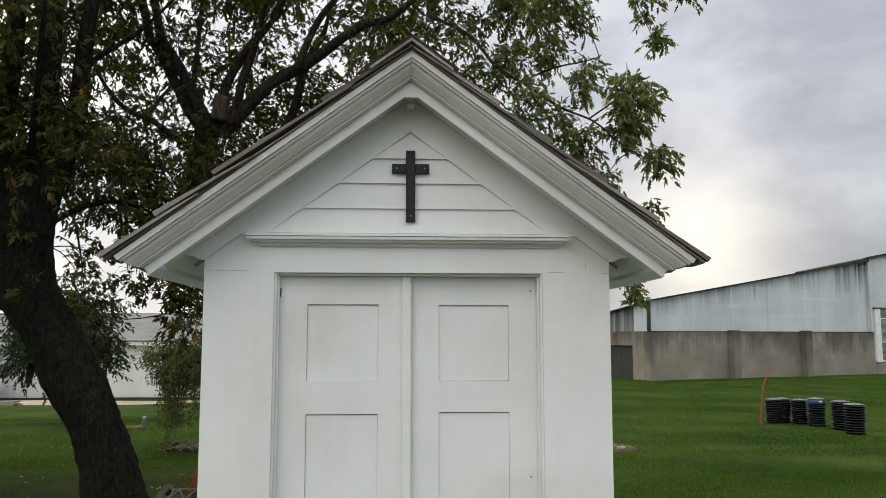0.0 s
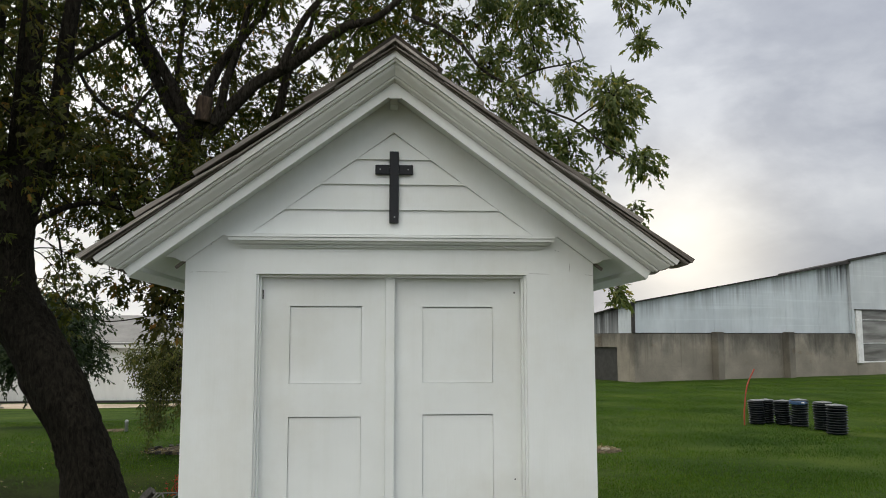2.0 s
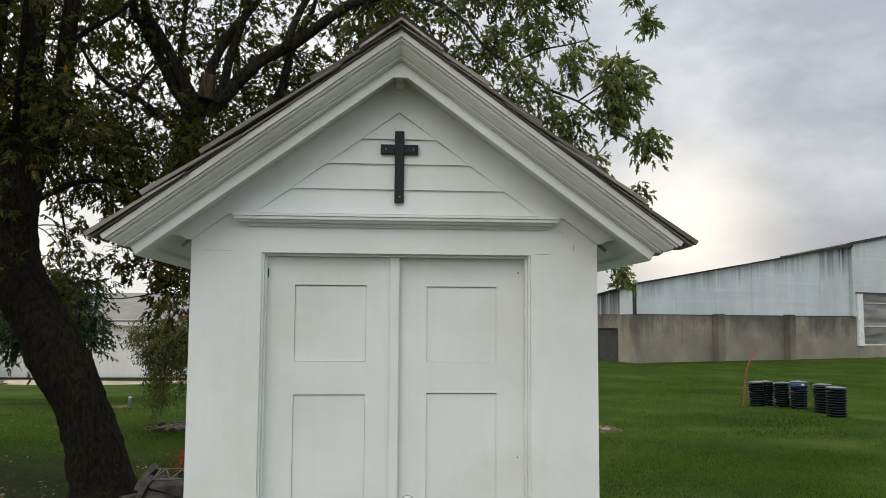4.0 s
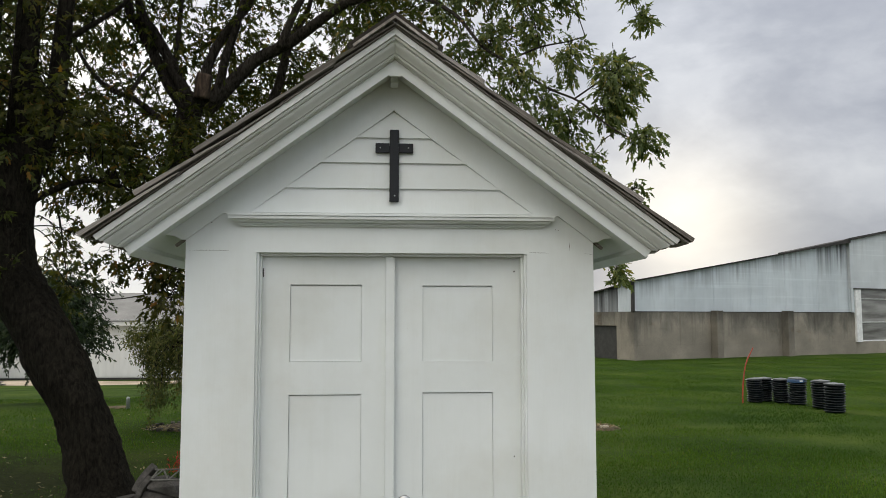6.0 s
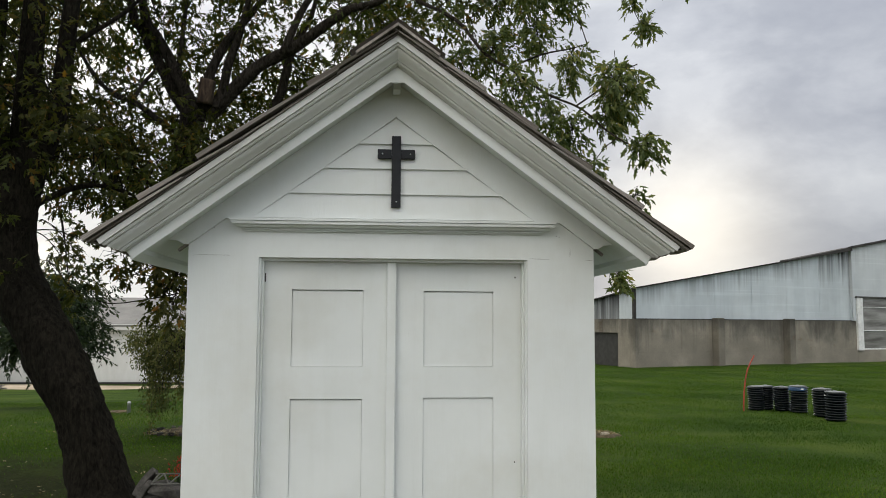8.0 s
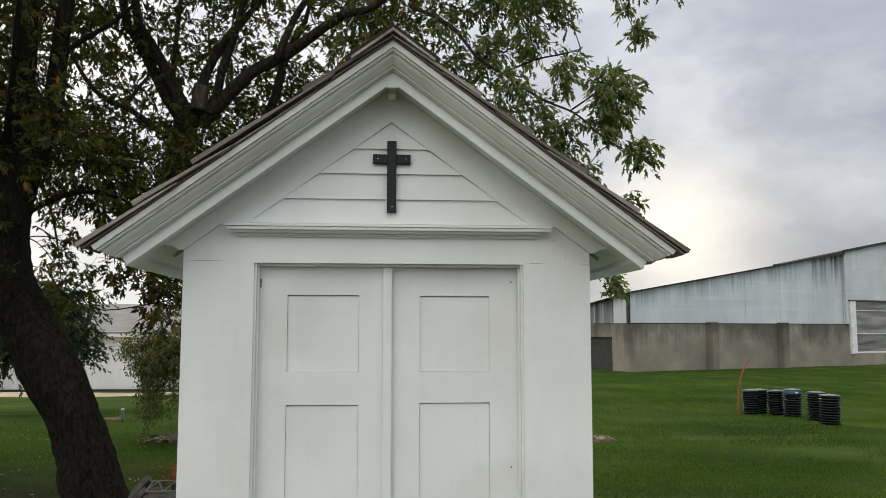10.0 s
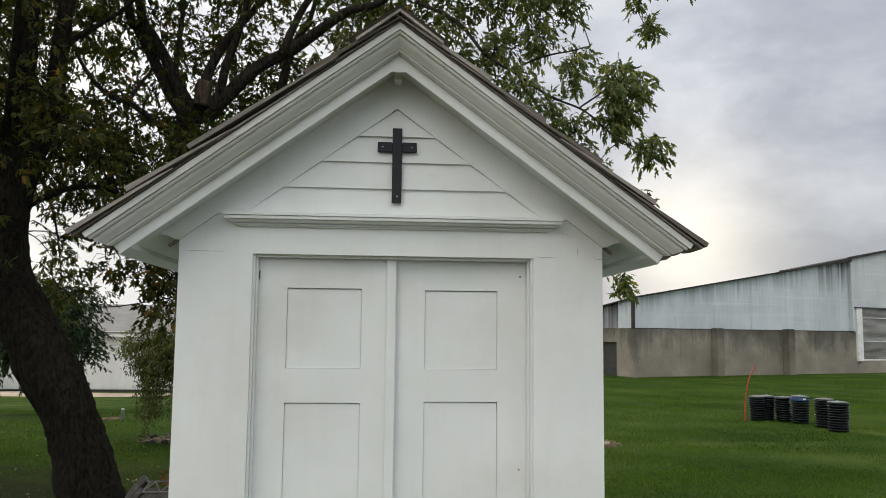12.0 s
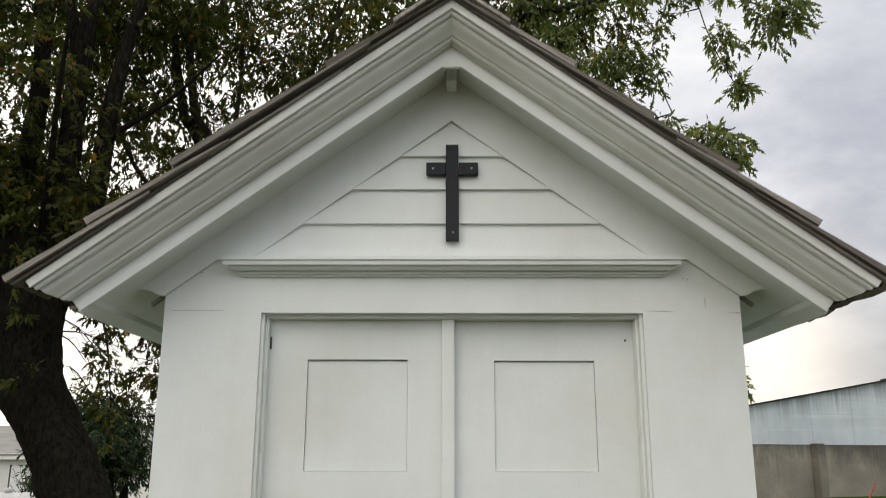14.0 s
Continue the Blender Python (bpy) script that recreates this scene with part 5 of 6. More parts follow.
def build_weeping_tree():
    at = (-2.98, 9.35, ground_z(-2.98, 9.35))
    tree = thing("weeping_tree", at, "small weeping tree with hanging yellow-green leafy strands", "tree")
    rng = np.random.default_rng(51)
    part("trunk", limb_mesh([(0, 0, -0.04, 0.07), (0.01, 0.0, 0.5, 0.05), (-0.02, 0.01, 1.1, 0.042), (0.0, 0.0, 1.5, 0.03)], 10, 0.05), M_BARK_GREY, tree)
    bm = bmesh.new()
    spots, ways, sizes = [], [], []
    def leafy(line, n, spread):
        for _ in range(n):
            t = rng.uniform(0.2, 1.0) * (len(line) - 1)
            i = min(int(t), len(line) - 2)
            spots.append(line[i][:3] + (line[i + 1][:3] - line[i][:3]) * (t - i) + rng.normal(size=3) * spread)
            ways.append(rng.normal(size=3) * 0.7 + np.array([0, 0, -0.8]))
            sizes.append(rng.uniform(0.04, 0.08))

    for k in range(150):
        d = rng.normal(size=3)
        d /= np.linalg.norm(d)
        p = d * np.array([0.82, 0.82, 0.42]) * rng.uniform(0.3, 1.0) ** 0.5 * (1 + 0.35 * noise.noise(Vector(d * 1.6))) + np.array([0, 0, 1.27 + 0.12 * noise.noise(Vector((k, 0.3, 0.7)))])
        line = smooth_line([(0, 0, 1.1, 0.010), (p[0] * 0.5, p[1] * 0.5, (1.1 + p[2]) / 2 + 0.12, 0.007), (*p, 0.003), (p[0] * 1.05, p[1] * 1.05, p[2] - 0.12, 0.002)], 4)
        add_tube(bm, [q[:3] for q in line], [q[3] for q in line], 4, cap=False)
        leafy(line[5:], 72, 0.06)
    tufts = np.array([3.14, 3.5, 4.3, 4.55, 4.7, 4.45, 5.3, 1.3])
    for k in range(30):
        az, reach = rng.choice(tufts) + rng.normal() * 0.10, rng.uniform(0.45, 1.0)
        e = np.array([math.cos(az) * reach, math.sin(az) * reach]) * 0.92
        top = rng.uniform(0.85, 1.2)
        end = max(0.1, top - rng.uniform(0.35, 0.80))
        line = smooth_line([(*(e * 0.85), top + 0.12, 0.006), (*e, top, 0.004), (*(e * 1.04), (top + end) / 2, 0.003), (*(e * 1.02), end, 0.002)], 5)
        add_tube(bm, [q[:3] for q in line], [q[3] for q in line], 4, cap=False)
        leafy(line, int(60 + 90 * (top - end)), 0.035)
    tagged(part("hanging_growth", bm, M_BARK_GREY, tree), kind="stuff")
    part("crown", leaf_cloud("crown", np.array(spots), np.array(ways), np.array(sizes), narrow_leaf(), rng), M_LEAF_WEEP, tree)


build_leaning_maple()
build_forked_maple()
build_round_tree()
build_weeping_tree()


# ---- the barn across the lawn ----
barn = thing("barn", (9.25, 25.75, 0), "long low barn of stained concrete with pale streaked metal siding above", "barn", turn=22.6)


def eave_z(s):
    """The long roof edge climbs towards the taller bay, with the least bow."""
    return 2.95 + 0.160 * s + 0.0002 * s * s


def ribbed_sheet(s0, s1, z0, top, pitch, amp, y=0.0):
    """Corrugated sheet in the plane y, from s0 to s1, up to a sloping top edge."""
    bm = bmesh.new()
    n = max(4, int((s1 - s0) / pitch * 4))
    prev = None
    for i in range(n + 1):
        s = s0 + (s1 - s0) * i / n
        d = amp * (1, 0.35, -0.6, 0.35)[i % 4]
        col = [bm.verts.new((s, y - d, z0)), bm.verts.new((s, y - d, top(s))), bm.verts.new((s, y + 0.05, top(s))), bm.verts.new((s, y + 0.05, z0))]
        if prev:
            for k in range(4):
                bm.faces.new((prev[k], col[k], col[(k + 1) % 4], prev[(k + 1) % 4]))
        else:
            bm.faces.new(col)
        prev = col
    bm.faces.new(prev[::-1])
    bmesh.ops.recalc_face_normals(bm, faces=bm.faces)
    return bm


def build_barn():
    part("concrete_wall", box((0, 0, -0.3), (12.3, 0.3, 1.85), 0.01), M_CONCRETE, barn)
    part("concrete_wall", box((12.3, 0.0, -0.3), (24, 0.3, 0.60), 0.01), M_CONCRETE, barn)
    for s, w in ((3.80, 0.34), (7.72, 0.34)):
        part("pilaster", box((s, -0.34, -0.3), (s + w, -0.002, 1.91), 0.02), M_CONCRETE_DARK, barn, "darker stained pilaster")
    # side wall with its wide doorway
    part("side_wall", box((0.0, 0.302, -0.3), (0.3, 1.0, 1.85), 0.01), M_CONCRETE, barn)
    part("side_wall", box((0.0, 1.0, 1.33), (0.3, 3.6, 1.85), 0.01), M_CONCRETE, barn)
    part("side_wall", box((0.0, 3.6, -0.3), (0.3, 14.0, 1.85), 0.01), M_CONCRETE, barn)
    part("sliding_door", box((0.2, 0.95, 0.0), (0.26, 3.65, 1.35), 0.01), M_IRON, barn)
    # siding sheets on the long face
    s, k = 0.05, 0
    while s < 11.95:
        e = min(s + 1.0, 12.0)
        part("siding_sheet", ribbed_sheet(s, e - 0.004, 1.865, lambda q: eave_z(q), 0.2, 0.006, 0.06 + 0.004 * (k % 2)), M_SIDING_STAINED if s > 9.9 else M_SIDING, barn)
        s, k = e, k + 1
    part("corner_post", box((-0.06, -0.03, 1.86), (0.045, 0.08, eave_z(0)), 0.006), M_ROOF_DARK, barn)
    part("ledge_flashing", box((0.05, -0.012, 1.852), (12.2, 0.05, 1.872), 0.002), M_ROOF_DARK, barn)
    # side sheets, clean by the corner and soiled beyond
    for a, b, mat in ((0.085, 0.9, M_SIDING), (0.904, 1.9, M_SIDING_DIRTY), (1.904, 2.9, M_SIDING_DIRTY), (2.904, 3.9, M_SIDING_DIRTY), (3.904, 14.0, M_SIDING_DIRTY)):
        ob = part("siding_sheet", ribbed_sheet(a, b, 1.86, lambda q: max(2.1, 3.0 - 0.157 * q), 0.2, 0.014, 0.0), mat, barn)
        ob.matrix_basis = Matrix(((0, 1, 0, 0.03), (1, 0, 0, 0), (0, 0, 1, 0), (0, 0, 0, 1)))
    # roofs
    bm = bmesh.new()
    rows = []
    for s in [-0.12] + [k * 1.0 for k in range(13)]:
        z = eave_z(s) + 0.01
        rows.append([bm.verts.new((s, -0.14, z + 0.03)), bm.verts.new((s, 14.2, z - 2.2)), bm.verts.new((s, 14.2, z - 2.11)), bm.verts.new((s, -0.14, z + 0.065))])
    for a, b in zip(rows, rows[1:]):
        for k in range(4):
            bm.faces.new((a[k], b[k], b[(k + 1) % 4], a[(k + 1) % 4]))
    bm.faces.new(rows[0])
    bm.faces.new(rows[-1][::-1])
    bmesh.ops.recalc_face_normals(bm, faces=bm.faces)
    part("roof", bm, M_ROOF_DARK, barn)
    part("ridge_flashing", prism([(8.0, eave_z(8.0) + 0.09), (12.0, 5.05), (12.0, 4.89), (8.0, eave_z(8.0) + 0.03)], -0.152, 0.3), M_ROOF_DARK, barn)
    part("infill_panel", box((12.004, -0.02, 1.86), (12.258, 0.1, 2.898), 0.004), M_SIDING, barn)
    # taller bay with the curtained opening
    part("bay_siding", prism([(12.02, 2.9), (24, 2.9), (24, 7.1), (12.02, 5.0)], -0.06, 0.1), M_SIDING_LAP, barn)
    roof = bmesh.new()
    ends = [[roof.verts.new(p) for p in ((s, -0.2, z), (s, 14.2, z - 2.6), (s, 14.2, z - 2.5), (s, -0.2, z + 0.1))] for s, z in ((11.85, 4.98), (24.3, 7.16))]
    for k in range(4):
        roof.faces.new((ends[0][k], ends[1][k], ends[1][(k + 1) % 4], ends[0][(k + 1) % 4]))
    roof.faces.new(ends[0])
    roof.faces.new(ends[1][::-1])
    bmesh.ops.recalc_face_normals(roof, faces=roof.faces)
    part("bay_roof", roof, M_ROOF_DARK, barn)
    part("corner_trim", box((11.98, -0.10, 1.86), (12.10, -0.062, 5.0), 0.004), M_SIDING_LAP, barn)
    part("drip_edge", box((12.2, -0.11, 2.86), (24, -0.02, 2.92), 0.004), M_IRON, barn)
    part("window_post", box((12.26, -0.10, 0.58), (12.62, 0.06, 2.86), 0.008), M_LABEL, barn)
    part("curtain", box((12.62, 0.05, 0.66), (24, 0.08, 2.86), 0.0), M_CURTAIN, barn, "dusty translucent curtain")
    for z, h in ((0.60, 0.06), (1.42, 0.035), (2.44, 0.03)):
        part("curtain_rail", box((12.63, 0.0, z), (24, 0.046, z + h), 0.004), M_LABEL, barn)
    part("end_wall", box((23.7, 0.31, -0.3), (24, 14, 5.0), 0.0), M_CONCRETE, barn)
    part("rear_wall", box((0.0, 14.0, -0.3), (24, 14.25, 2.0), 0.0), M_CONCRETE, barn)


build_barn()


# ---- the white hall behind the trees ----
def build_hall():
    hall = thing("hall", (-30.0, 34.5, -1.15), "long white single-storey hall with grey shingle roof", "building")
    L = 30.0
    part("wall", box((0, 0.0, -0.5), (L, 11, 2.55), 0.0), M_HALL, hall)
    part("base_trim", box((0, -0.05, -0.5), (L, -0.002, 0.08), 0.0), M_ROOF_DARK, hall)
    s = 0.02
    while s < L - 0.3:
        part("siding_sheet", ribbed_sheet(s, s + 0.9, 0.1, lambda q: 2.36, 0.3, 0.012, -0.03), M_HALL, hall)
        s += 0.905
    part("fascia", box((-0.3, -0.42, 2.42), (L + 0.3, -0.36, 2.68), 0.004), M_HALL, hall)
    part("soffit", box((-0.3, -0.358, 2.42), (L + 0.3, -0.002, 2.45), 0.0), M_HALL, hall)
    part("roof", prism_x([(-0.44, 2.66), (5.5, 4.05), (11.44, 2.66), (11.44, 2.58), (5.5, 3.95), (-0.44, 2.58)], -0.35, L + 0.35), M_ROOF_GREY, hall)
    for a in (10.75,):
        d = part("door", box((a, -0.10, 0.1), (a + 0.95, -0.052, 2.12), 0.005), M_LABEL, hall, "white side door")
        part("frame", box((a - 0.08, -0.085, 0.1), (a - 0.002, -0.052, 2.2), 0.004), M_IRON, d)


def prism_x(poly, x0, x1):
    """A polygon of (y, z) corners, drawn out along x."""
    bm = bmesh.new()
    a = [bm.verts.new((x0, y, z)) for y, z in poly]
    b = [bm.verts.new((x1, y, z)) for y, z in poly]
    bm.faces.new(a)
    bm.faces.new(b[::-1])
    for i in range(len(poly)):
        j = (i + 1) % len(poly)
        bm.faces.new((a[j], a[i], b[i], b[j]))
    bmesh.ops.recalc_face_normals(bm, faces=bm.faces)
    return bm


build_hall()


# ---- things on the lawn ----
def pot_ring(radius):
    bm = bmesh.new()
    add_lathe(bm, [(radius * 0.86, 0.0), (radius * 0.87, 0.014), (radius * 0.98, 0.016), (radius, 0.020), (radius, 0.031), (radius * 0.97, 0.034), (radius * 0.86, 0.037)], 26)
    me = bpy.data.meshes.new("pot")
    bm.to_mesh(me)
    bm.free()
    me.materials.append(M_POT)
    return me


def pot_stack(at, radius, rings, seed, blue=False):
    rng = random.Random(seed)
    stack = thing("pot_stack", (*at, 0), "stack of nested black plastic nursery pots" + (", blue rim on top" if blue else ""), "plant pots", "stacks of pots on the lawn")
    me = pot_ring(radius)
    for k in range(rings):
        ob = new("pot", me)
        ob.parent = stack
        lean = 0.004 * k
        ob.matrix_basis = pose(rng.uniform(-0.006, 0.006) + lean * (0.6 if seed % 2 else -0.6), rng.uniform(-0.006, 0.006), 0.002 + 0.0445 * k, rng.uniform(-1.2, 1.2), rng.uniform(-1.2, 1.2), rng.uniform(0, 360))
    top = 0.0445 * rings
    bm = bmesh.new()
    add_lathe(bm, [(radius * 0.93, 0.0), (radius * 0.95, 0.012), (radius * 0.6, 0.020), (0.03, 0.022), (0.028, 0.034), (0.001, 0.036)], 26, (0, 0, top))
    part("base", bm, M_POT_TOP, stack, "dusty grey upturned pot bottom")
    if blue:
        bm = bmesh.new()
        add_lathe(bm, [(radius * 1.012, 0.0), (radius * 1.02, 0.005), (radius * 1.02, 0.06), (radius * 1.0, 0.066)], 26, (0, 0, top - 0.075))
        band = part("blue_band", bm, M_POT_BLUE, stack, "blue plastic rim")
        part("sticker", box((-0.03, -radius * 1.035, top - 0.05), (0.03, -radius * 1.018, top - 0.025), 0.0), M_LABEL, band, "small white sticker")
    return stack


def build_pots():
    for k, (x, y, r, n, b) in enumerate(((7.34, 12.1, 0.155, 10, False), (7.60, 12.25, 0.15, 10, False), (7.79, 11.95, 0.155, 10, False), (7.93, 11.6, 0.165, 11, True), (8.05, 10.95, 0.165, 11, False), (7.92, 10.3, 0.18, 11, False))):
        pot_stack((x, y), r, n, 60 + k, b)


def build_stake():
    stake = thing("marker_stake", (7.02, 11.98, 0), "thin bent orange-red fibreglass stake in the grass", "stake")
    line = smooth_line([(0, 0, -0.05, 0.014), (0.02, 0, 0.35, 0.014), (0.09, 0, 0.75, 0.013), (0.24, 0, 1.06, 0.012)], 6)
    part("rod", add_tube(bmesh.new(), [p[:3] for p in line], [p[3] for p in line], 8), M_RED, stake)
    e = line[-1]
    part("tip", add_tube(bmesh.new(), [e[:3] - np.array([0.012, 0, 0.02]), e[:3] + np.array([0.002, 0, 0.004])], [0.014, 0.013], 8), M_RED, stake)


def stone_mesh(size, seed):
    """An angular split stone: the hull of a few points near a slab's corners."""
    rng = random.Random(seed * 17)
    bm = bmesh.new()
    for x in (-1, 1):
        for y in (-1, 1):
            for z in (-1, 1):
                for _ in range(2):
                    bm.verts.new((x * size[0] * rng.uniform(0.55, 1.05), y * size[1] * rng.uniform(0.6, 1.05), z * size[2] * rng.uniform(0.6, 1.0)))
    bmesh.ops.convex_hull(bm, input=bm.verts)
    bmesh.ops.delete(bm, geom=[v for v in bm.verts if not v.link_faces], context="VERTS")
    bmesh.ops.bevel(bm, geom=bm.edges[:], offset=0.06 * min(size), segments=1, affect="EDGES")
    return bm


def curved_slab(radius, thick, a0, a1, depth):
    """A broken length of a thick curved slab, its edges chipped."""
    n = 7
    arc = [math.radians(a0 + (a1 - a0) * k / n) for k in range(n + 1)]
    outer = [((radius + 0.006 * noise.noise(Vector((3 * t, radius * 40, 0)))) * math.cos(t), (radius + 0.006 * noise.noise(Vector((3 * t, 0, 9)))) * math.sin(t)) for t in arc]
    inner = [((radius - thick) * math.cos(t + 0.03), (radius - thick) * math.sin(t + 0.03)) for t in arc]
    bm = prism(outer + inner[::-1], -depth / 2, depth / 2)
    bmesh.ops.bevel(bm, geom=bm.edges[:], offset=0.006, segments=1, affect="EDGES")
    return bm


def build_slabs():
    """Broken slabs piled at the tree's foot, with a small lattice lying on top."""
    rows = ((-2.00, 4.02, 0.055, 0.19, 0.15, 0.065, 4, -14), (-1.91, 4.00, 0.165, 0.17, 0.14, 0.055, 12, -20), (-2.27, 4.02, 0.03, 0.10, 0.09, 0.05, -5, 30))
    for k, (x, y, z, a, b, c, tilt, turn) in enumerate(rows):
        ob = part("stone_slab", stone_mesh((a, b, c), k + 31), M_STONE)
        ob.matrix_basis = pose(x, y, z, -6, tilt, turn)
        tagged(ob, "split grey stone slab in a pile beside the tree foot", "stone", "stones by the tree")
    for x, y, radius, thick, a0, a1, depth, lean in ((-1.80, 3.99, 0.46, 0.06, 142, 178, 0.14, 22), (-1.86, 3.90, 0.34, 0.05, 142, 178, 0.12, 16)):
        ob = part("curved_slab", curved_slab(radius, thick, a0, a1, depth), M_STONE)
        ob.matrix_basis = pose(x, y, 0.01, -lean, 10, -8)
        tagged(ob, "curved broken piece of grey concrete leaning on slabs", "stone", "stones by the tree")
    lattice = thing("lattice", (-1.93, 3.98, 0.215), "small weathered grey lattice lying on stone slabs", "lattice")
    w, h, n = 0.30, 0.17, 2
    for u0, v0, u1, v1 in [(0, 0, w, 0), (0, h, w, h), (0, 0, 0.03, h), (w, 0, w - 0.03, h)] + [q for k in range(n) for q in ((w * k / n, 0, w * (k + 0.5) / n, h), (w * (k + 0.5) / n, h, w * (k + 1) / n, 0))]:
        bm = bmesh.new()
        add_tube(bm, [(u0 - 0.13, v0 * 0.82 - 0.08, v0 * 0.38 + 0.02), (u1 - 0.13, v1 * 0.82 - 0.08, v1 * 0.38 + 0.02)], [0.0075, 0.0075], 6)
        part("bar", bm, M_LATTICE, lattice)


def build_red_flower():
    at = (-1.90, 4.22, 0.0)
    plant = thing("red_flower", at, "small plant with upright plumes of red flowers", "flower")
    rng = np.random.default_rng(71)
    bm = bmesh.new()
    spots, ways, sizes, gs, gw, gz = [], [], [], [], [], []
    for k in range(11):
        a = np.array([rng.uniform(-0.03, 0.11), rng.uniform(-0.05, 0.05), 0.0])
        e = a * 2.2 + np.array([0, 0, rng.uniform(0.26, 0.44)])
        add_tube(bm, [a, (a + e) / 2 + rng.normal(size=3) * 0.01, e], [0.004, 0.003, 0.002], 5)
        for _ in range(16):
            t = rng.uniform(0.62, 1.05)
            spots.append(a + (e - a) * t + rng.normal(size=3) * 0.012)
            ways.append(rng.normal(size=3) * 0.6 + np.array([0, 0, 1.0]))
            sizes.append(rng.uniform(0.02, 0.038))
        for _ in range(14):
            gs.append(a + (e - a) * rng.uniform(0.1, 0.55) + rng.normal(size=3) * 0.02)
            gw.append(rng.normal(size=3) + np.array([0, 0, 0.2]))
            gz.append(rng.uniform(0.04, 0.07))
    part("stems", bm, M_LEAF_DARK, plant)
    tagged(part("petals", leaf_cloud("petals", np.array(spots), np.array(ways), np.array(sizes), narrow_leaf(), rng), M_PETAL, plant), kind="stuff")
    part("leaves", leaf_cloud("leaves", np.array(gs), np.array(gw), np.array(gz), narrow_leaf(), rng), M_LEAF_DARK, plant)


def mound(name, at, rx, ry, h, mat, label, category, seed):
    bm = bmesh.new()
    rings, seg, prev = 6, 22, None
    top = bm.verts.new((0, 0, h))
    for i in range(1, rings + 1):
        t = i / rings
        ring = []
        for k in range(seg):
            a = 2 * math.pi * k / seg
            w = 1 + 0.22 * noise.noise(Vector((math.cos(a) * 1.5 + seed, math.sin(a) * 1.5, 0)))
            z = h * (1 - t * t) + 0.012 * noise.noise(Vector((math.cos(a) * t * 6, math.sin(a) * t * 6, seed))) - (0.03 if i == rings else 0)
            ring.append(bm.verts.new((rx * t * w * math.cos(a), ry * t * w * math.sin(a), z)))
        for k in range(seg):
            if prev:
                bm.faces.new((prev[k], ring[k], ring[(k + 1) % seg], prev[(k + 1) % seg]))
            else:
                bm.faces.new((top, ring[k], ring[(k + 1) % seg]))
        prev = ring
    ob = part(name, bm, mat)
    ob.matrix_basis = pose(*at)
    return tagged(ob, label, category, kind="stuff")


def scatter_leaves(name, spans, count, size, mat, label, seed, shape=None):
    rng = np.random.default_rng(seed)
    spots, per = [], count // len(spans)
    for a, b, c, d in spans:
        x, y = rng.uniform(a, b, per), rng.uniform(c, d, per)
        spots.append(np.stack([x, y, np.array([ground_z(p, q) for p, q in zip(x, y)]) + rng.uniform(0.025, 0.05, per)], 1))
    spots = np.concatenate(spots)
    k = len(spots)
    ways = rng.normal(size=(k, 3)) * np.array([1, 1, 0.15])
    me = leaf_cloud(name, spots, ways, rng.uniform(0.6, 1.2, k) * size, shape or lobed_leaf(), rng)
    tagged(part(name, me, mat), label, "straw" if shape else "leaves", kind="stuff")


def build_gas_tank():
    """A long white tank on two low saddles before the hall."""
    at = (-18.45, 32.9, ground_z(-18.45, 32.9))
    tank = thing("gas_tank", at, "dull white painted horizontal gas tank on short steel saddles", "tank")
    bm = bmesh.new()
    r, half = 0.46, 1.35
    prof = [(0.002, -half - 0.30), (0.16, -half - 0.28), (0.31, -half - 0.20), (0.42, -half - 0.09), (r, -half), (r, half), (0.42, half + 0.09), (0.31, half + 0.20), (0.16, half + 0.28), (0.002, half + 0.30)]
    add_lathe(bm, prof, 28)
    bmesh.ops.transform(bm, matrix=pose(0, 0, 0.62, 0, 90, 0), verts=bm.verts)
    part("shell", bm, M_TANK, tank)
    bm = bmesh.new()
    add_lathe(bm, [(0.17, 1.06), (0.17, 1.20), (0.14, 1.25), (0.002, 1.26)], 18)
    part("valve_dome", bm, M_TANK, tank)
    for x in (-0.85, 0.85):
        part("saddle", box((x - 0.06, -0.34, -0.05), (x + 0.06, 0.34, 0.24), 0.01), M_IRON, tank)


def build_bare_shrub():
    at = (-17.75, 33.75, ground_z(-17.75, 33.75))
    shrub = thing("bare_shrub", at, "twiggy grey shrub with few leaves against the hall", "shrub")
    rng = np.random.default_rng(63)
    bm = bmesh.new()
    spots, ways, sizes = [], [], []
    for k in range(34):
        a = rng.uniform(-0.15, 0.15, 2)
        d = rng.normal(size=2) * 0.55
        h = rng.uniform(1.1, 2.3)
        line = smooth_line([(a[0], a[1], -0.05, 0.030), (a[0] + 0.4 * d[0], a[1] + 0.4 * d[1], 0.5 * h, 0.020), (a[0] + d[0], a[1] + d[1], h, 0.006)], 4)
        add_tube(bm, [p[:3] for p in line], [p[3] for p in line], 5, cap=False)
        for _ in range(6):
            s = line[rng.integers(3, len(line))][:3]
            e = s + rng.normal(size=3) * np.array([0.22, 0.22, 0.12]) + np.array([0, 0, 0.2])
            add_tube(bm, [s, (s + e) / 2 + rng.normal(size=3) * 0.03, e], [0.013, 0.010, 0.007], 4, cap=False)
            spots.append(e), ways.append(rng.normal(size=3)), sizes.append(rng.uniform(0.05, 0.09))
    tagged(part("twig_growth", bm, M_BARK_GREY, shrub), kind="stuff")
    part("leaves", leaf_cloud("leaves", np.array(spots), np.array(ways), np.array(sizes), narrow_leaf(), rng), M_LEAF_FALLEN, shrub)


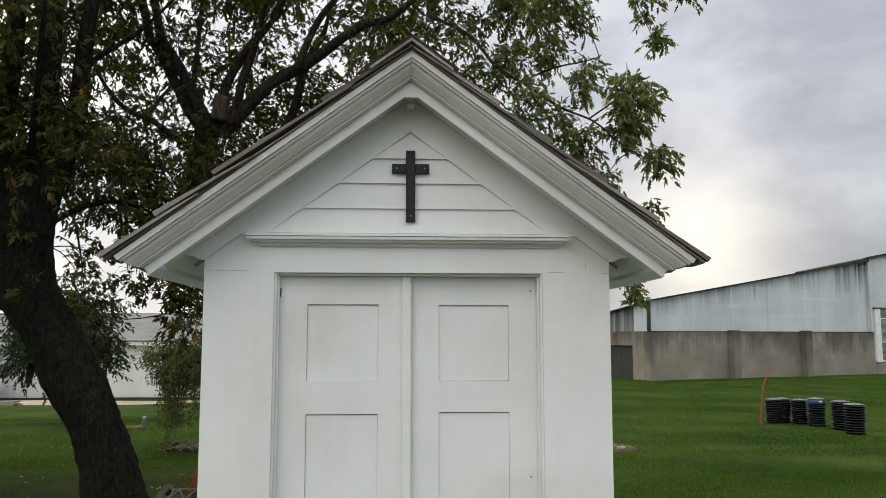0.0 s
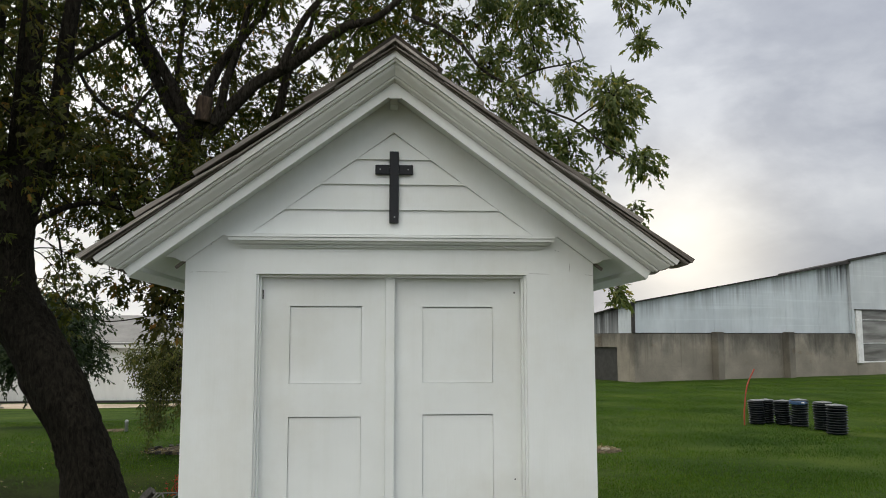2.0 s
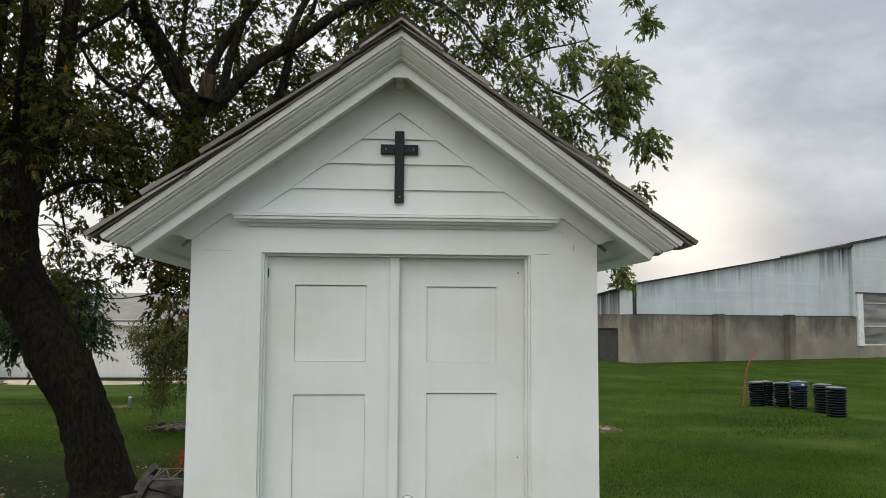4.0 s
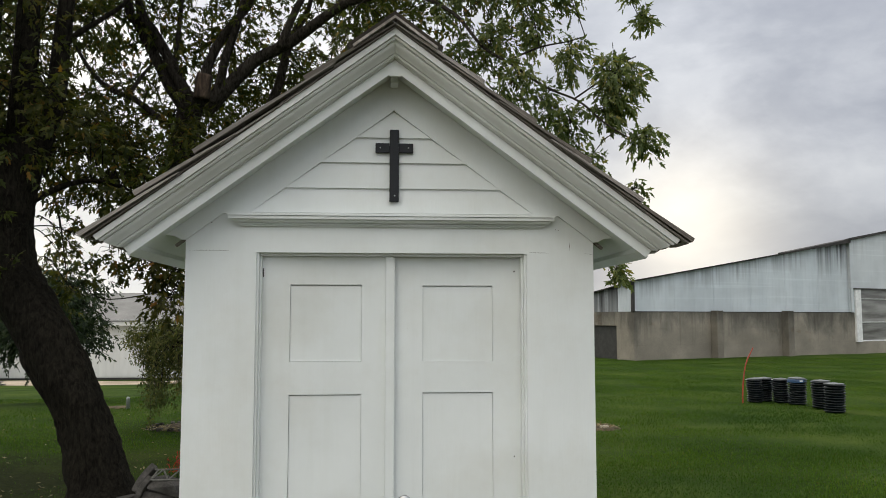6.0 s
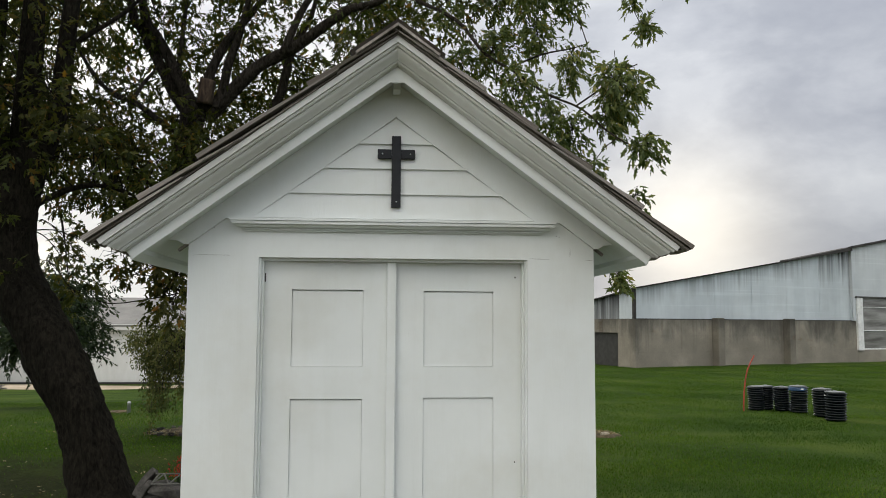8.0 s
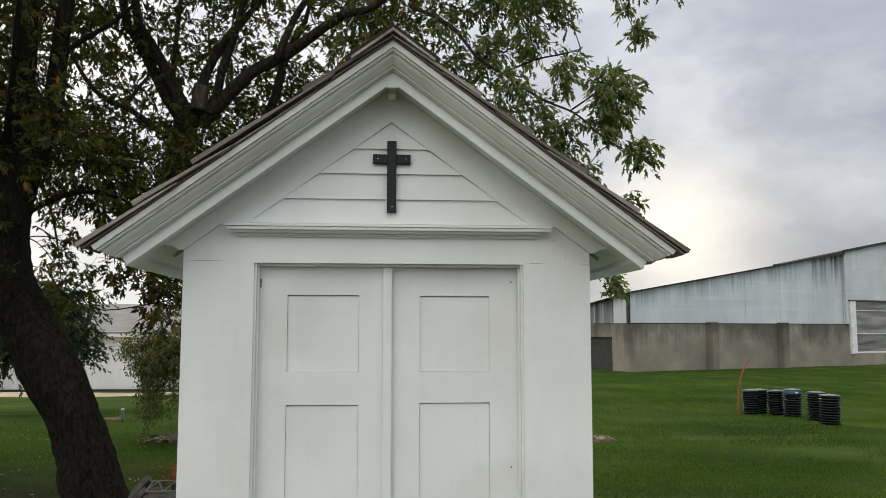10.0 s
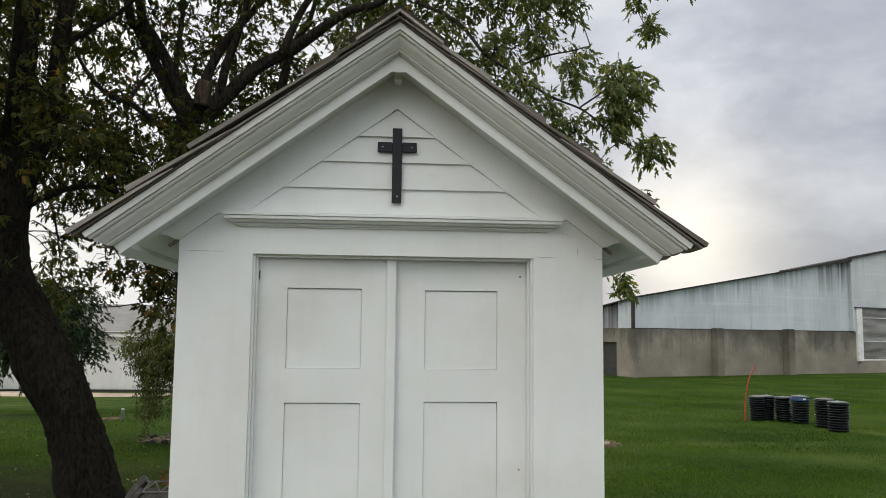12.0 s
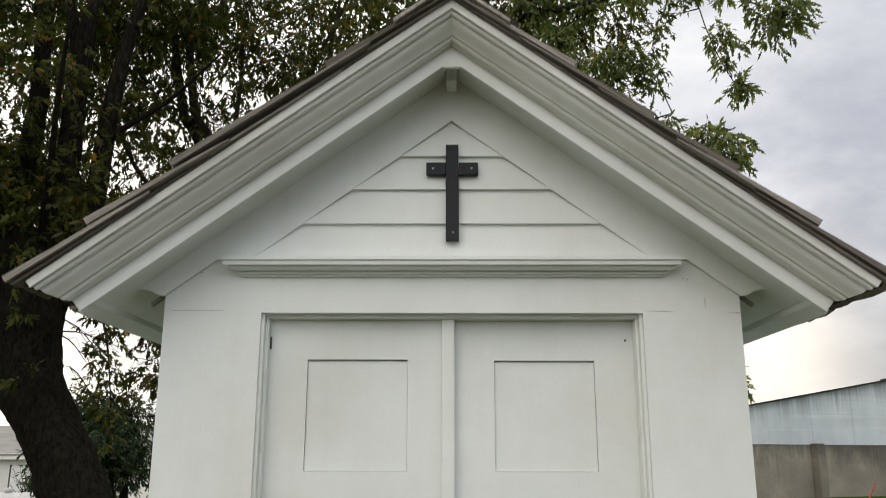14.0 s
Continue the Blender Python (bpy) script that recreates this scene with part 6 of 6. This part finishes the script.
def build_boards():
    at = (-15.95, 30.2, ground_z(-15.95, 30.2))
    pile = thing("board_pile", at, "low pile of weathered grey-brown boards on the gravel", "boards")
    rng = random.Random(66)
    for layer in range(3):
        for k in range(3):
            y = -0.3 + 0.22 * k + rng.uniform(-0.02, 0.02)
            e = rng.uniform(-0.12, 0.12)
            part("board", box((-0.95 + e, y, 0.01 + 0.05 * layer), (0.95 + e, y + 0.19, 0.055 + 0.05 * layer), 0.004), M_SHAKE, pile)


def build_edging():
    """Small stones set round the mulch under the weeping tree."""
    shapes = []
    for k in range(3):
        bm = stone_mesh((0.05, 0.036, 0.026), 20 + k)
        me = bpy.data.meshes.new("edging_stone")
        bm.to_mesh(me)
        bm.free()
        me.materials.append(M_STONE)
        shapes.append(me)
    rng = random.Random(67)
    for k in range(18):
        a = 2 * math.pi * k / 18 + rng.uniform(-0.08, 0.08)
        x, y = -3.02 + 0.47 * math.cos(a), 9.15 + 0.42 * math.sin(a)
        ob = new("edging_stone", shapes[k % 3])
        ob.matrix_basis = pose(x, y, ground_z(x, y) + 0.022, rng.uniform(-10, 10), rng.uniform(-10, 10), rng.uniform(0, 360))
        tagged(ob, "small dark edging stone round the mulch", "stone", "edging stones under the weeping tree")


build_gas_tank()
build_bare_shrub()
build_boards()
build_edging()
build_pots()
build_stake()
build_slabs()
build_red_flower()
mound("mulch_ring", (-3.02, 9.15, ground_z(-3.02, 9.15)), 0.45, 0.4, 0.06, M_MULCH, "ring of brown bark mulch under the weeping tree", "mulch", 1)
mound("mulch_patch", (3.31, 8.75, 0.0), 0.28, 0.38, 0.03, M_MULCH, "small patch of dry brown mulch in the lawn", "mulch", 2)
mound("mulch_patch", (-5.0, 12.5, ground_z(-5.0, 12.5)), 0.27, 0.25, 0.02, M_MULCH, "small patch of dry brown mulch in the lawn", "mulch", 3)
mound("gravel_strip", (-16.0, 31.5, ground_z(-16, 31.5)), 8.0, 2.0, 0.05, M_GRAVEL, "strip of pale gravel drive before the hall", "gravel", 4)
mound("gravel_strip", (-6.0, 31.5, ground_z(-6, 31.5)), 3.0, 1.2, 0.05, M_GRAVEL, "strip of pale gravel drive before the hall", "gravel", 5)
pale = part("wood_chunk", stone_mesh((0.075, 0.028, 0.02), 9), M_WOOD_CHIP)
pale.matrix_basis = pose(3.31, 8.54, 0.03, 0, 6, 20)
tagged(pale, "split pale wood chunk lying on the dry mulch", "wood")


def build_cleanout():
    pipe = thing("cleanout_pipe", (-4.74, 12.25, ground_z(-4.74, 12.25)), "short weathered pale grey plastic pipe standing in the lawn", "pipe")
    bm = bmesh.new()
    add_lathe(bm, [(0.034, -0.05), (0.030, 0.16), (0.034, 0.162)], 16)
    part("pipe", bm, M_PVC, pipe)
    bm = bmesh.new()
    add_lathe(bm, [(0.035, 0.163), (0.035, 0.19), (0.022, 0.196), (0.020, 0.21), (0.001, 0.211)], 16)
    part("cap", bm, M_PVC, pipe)


build_cleanout()
scatter_leaves("dry_straw", [(3.0, 3.55, 8.4, 9.1), (3.1, 3.45, 8.5, 8.9)], 130, 0.07, M_LEAF_FALLEN, "dry straw and chaff round the mulch patch", 83, narrow_leaf())
scatter_leaves("fallen_leaves", [(-6.5, -1.4, 3.0, 6.5), (-4.6, -1.4, 3.0, 4.9), (-4.6, -1.4, 3.0, 4.9), (-7.0, -1.6, 5.5, 11.0)], 380, 0.038, M_LEAF_FALLEN, "dry fallen maple leaves on the grass", 81)
scatter_leaves("dry_straw", [(-3.5, -2.75, 8.65, 9.05), (-3.45, -2.8, 8.75, 9.3)], 260, 0.06, M_LEAF_FALLEN, "pale dry chips and straw round the mulch ring", 85, narrow_leaf())
build_shakes()
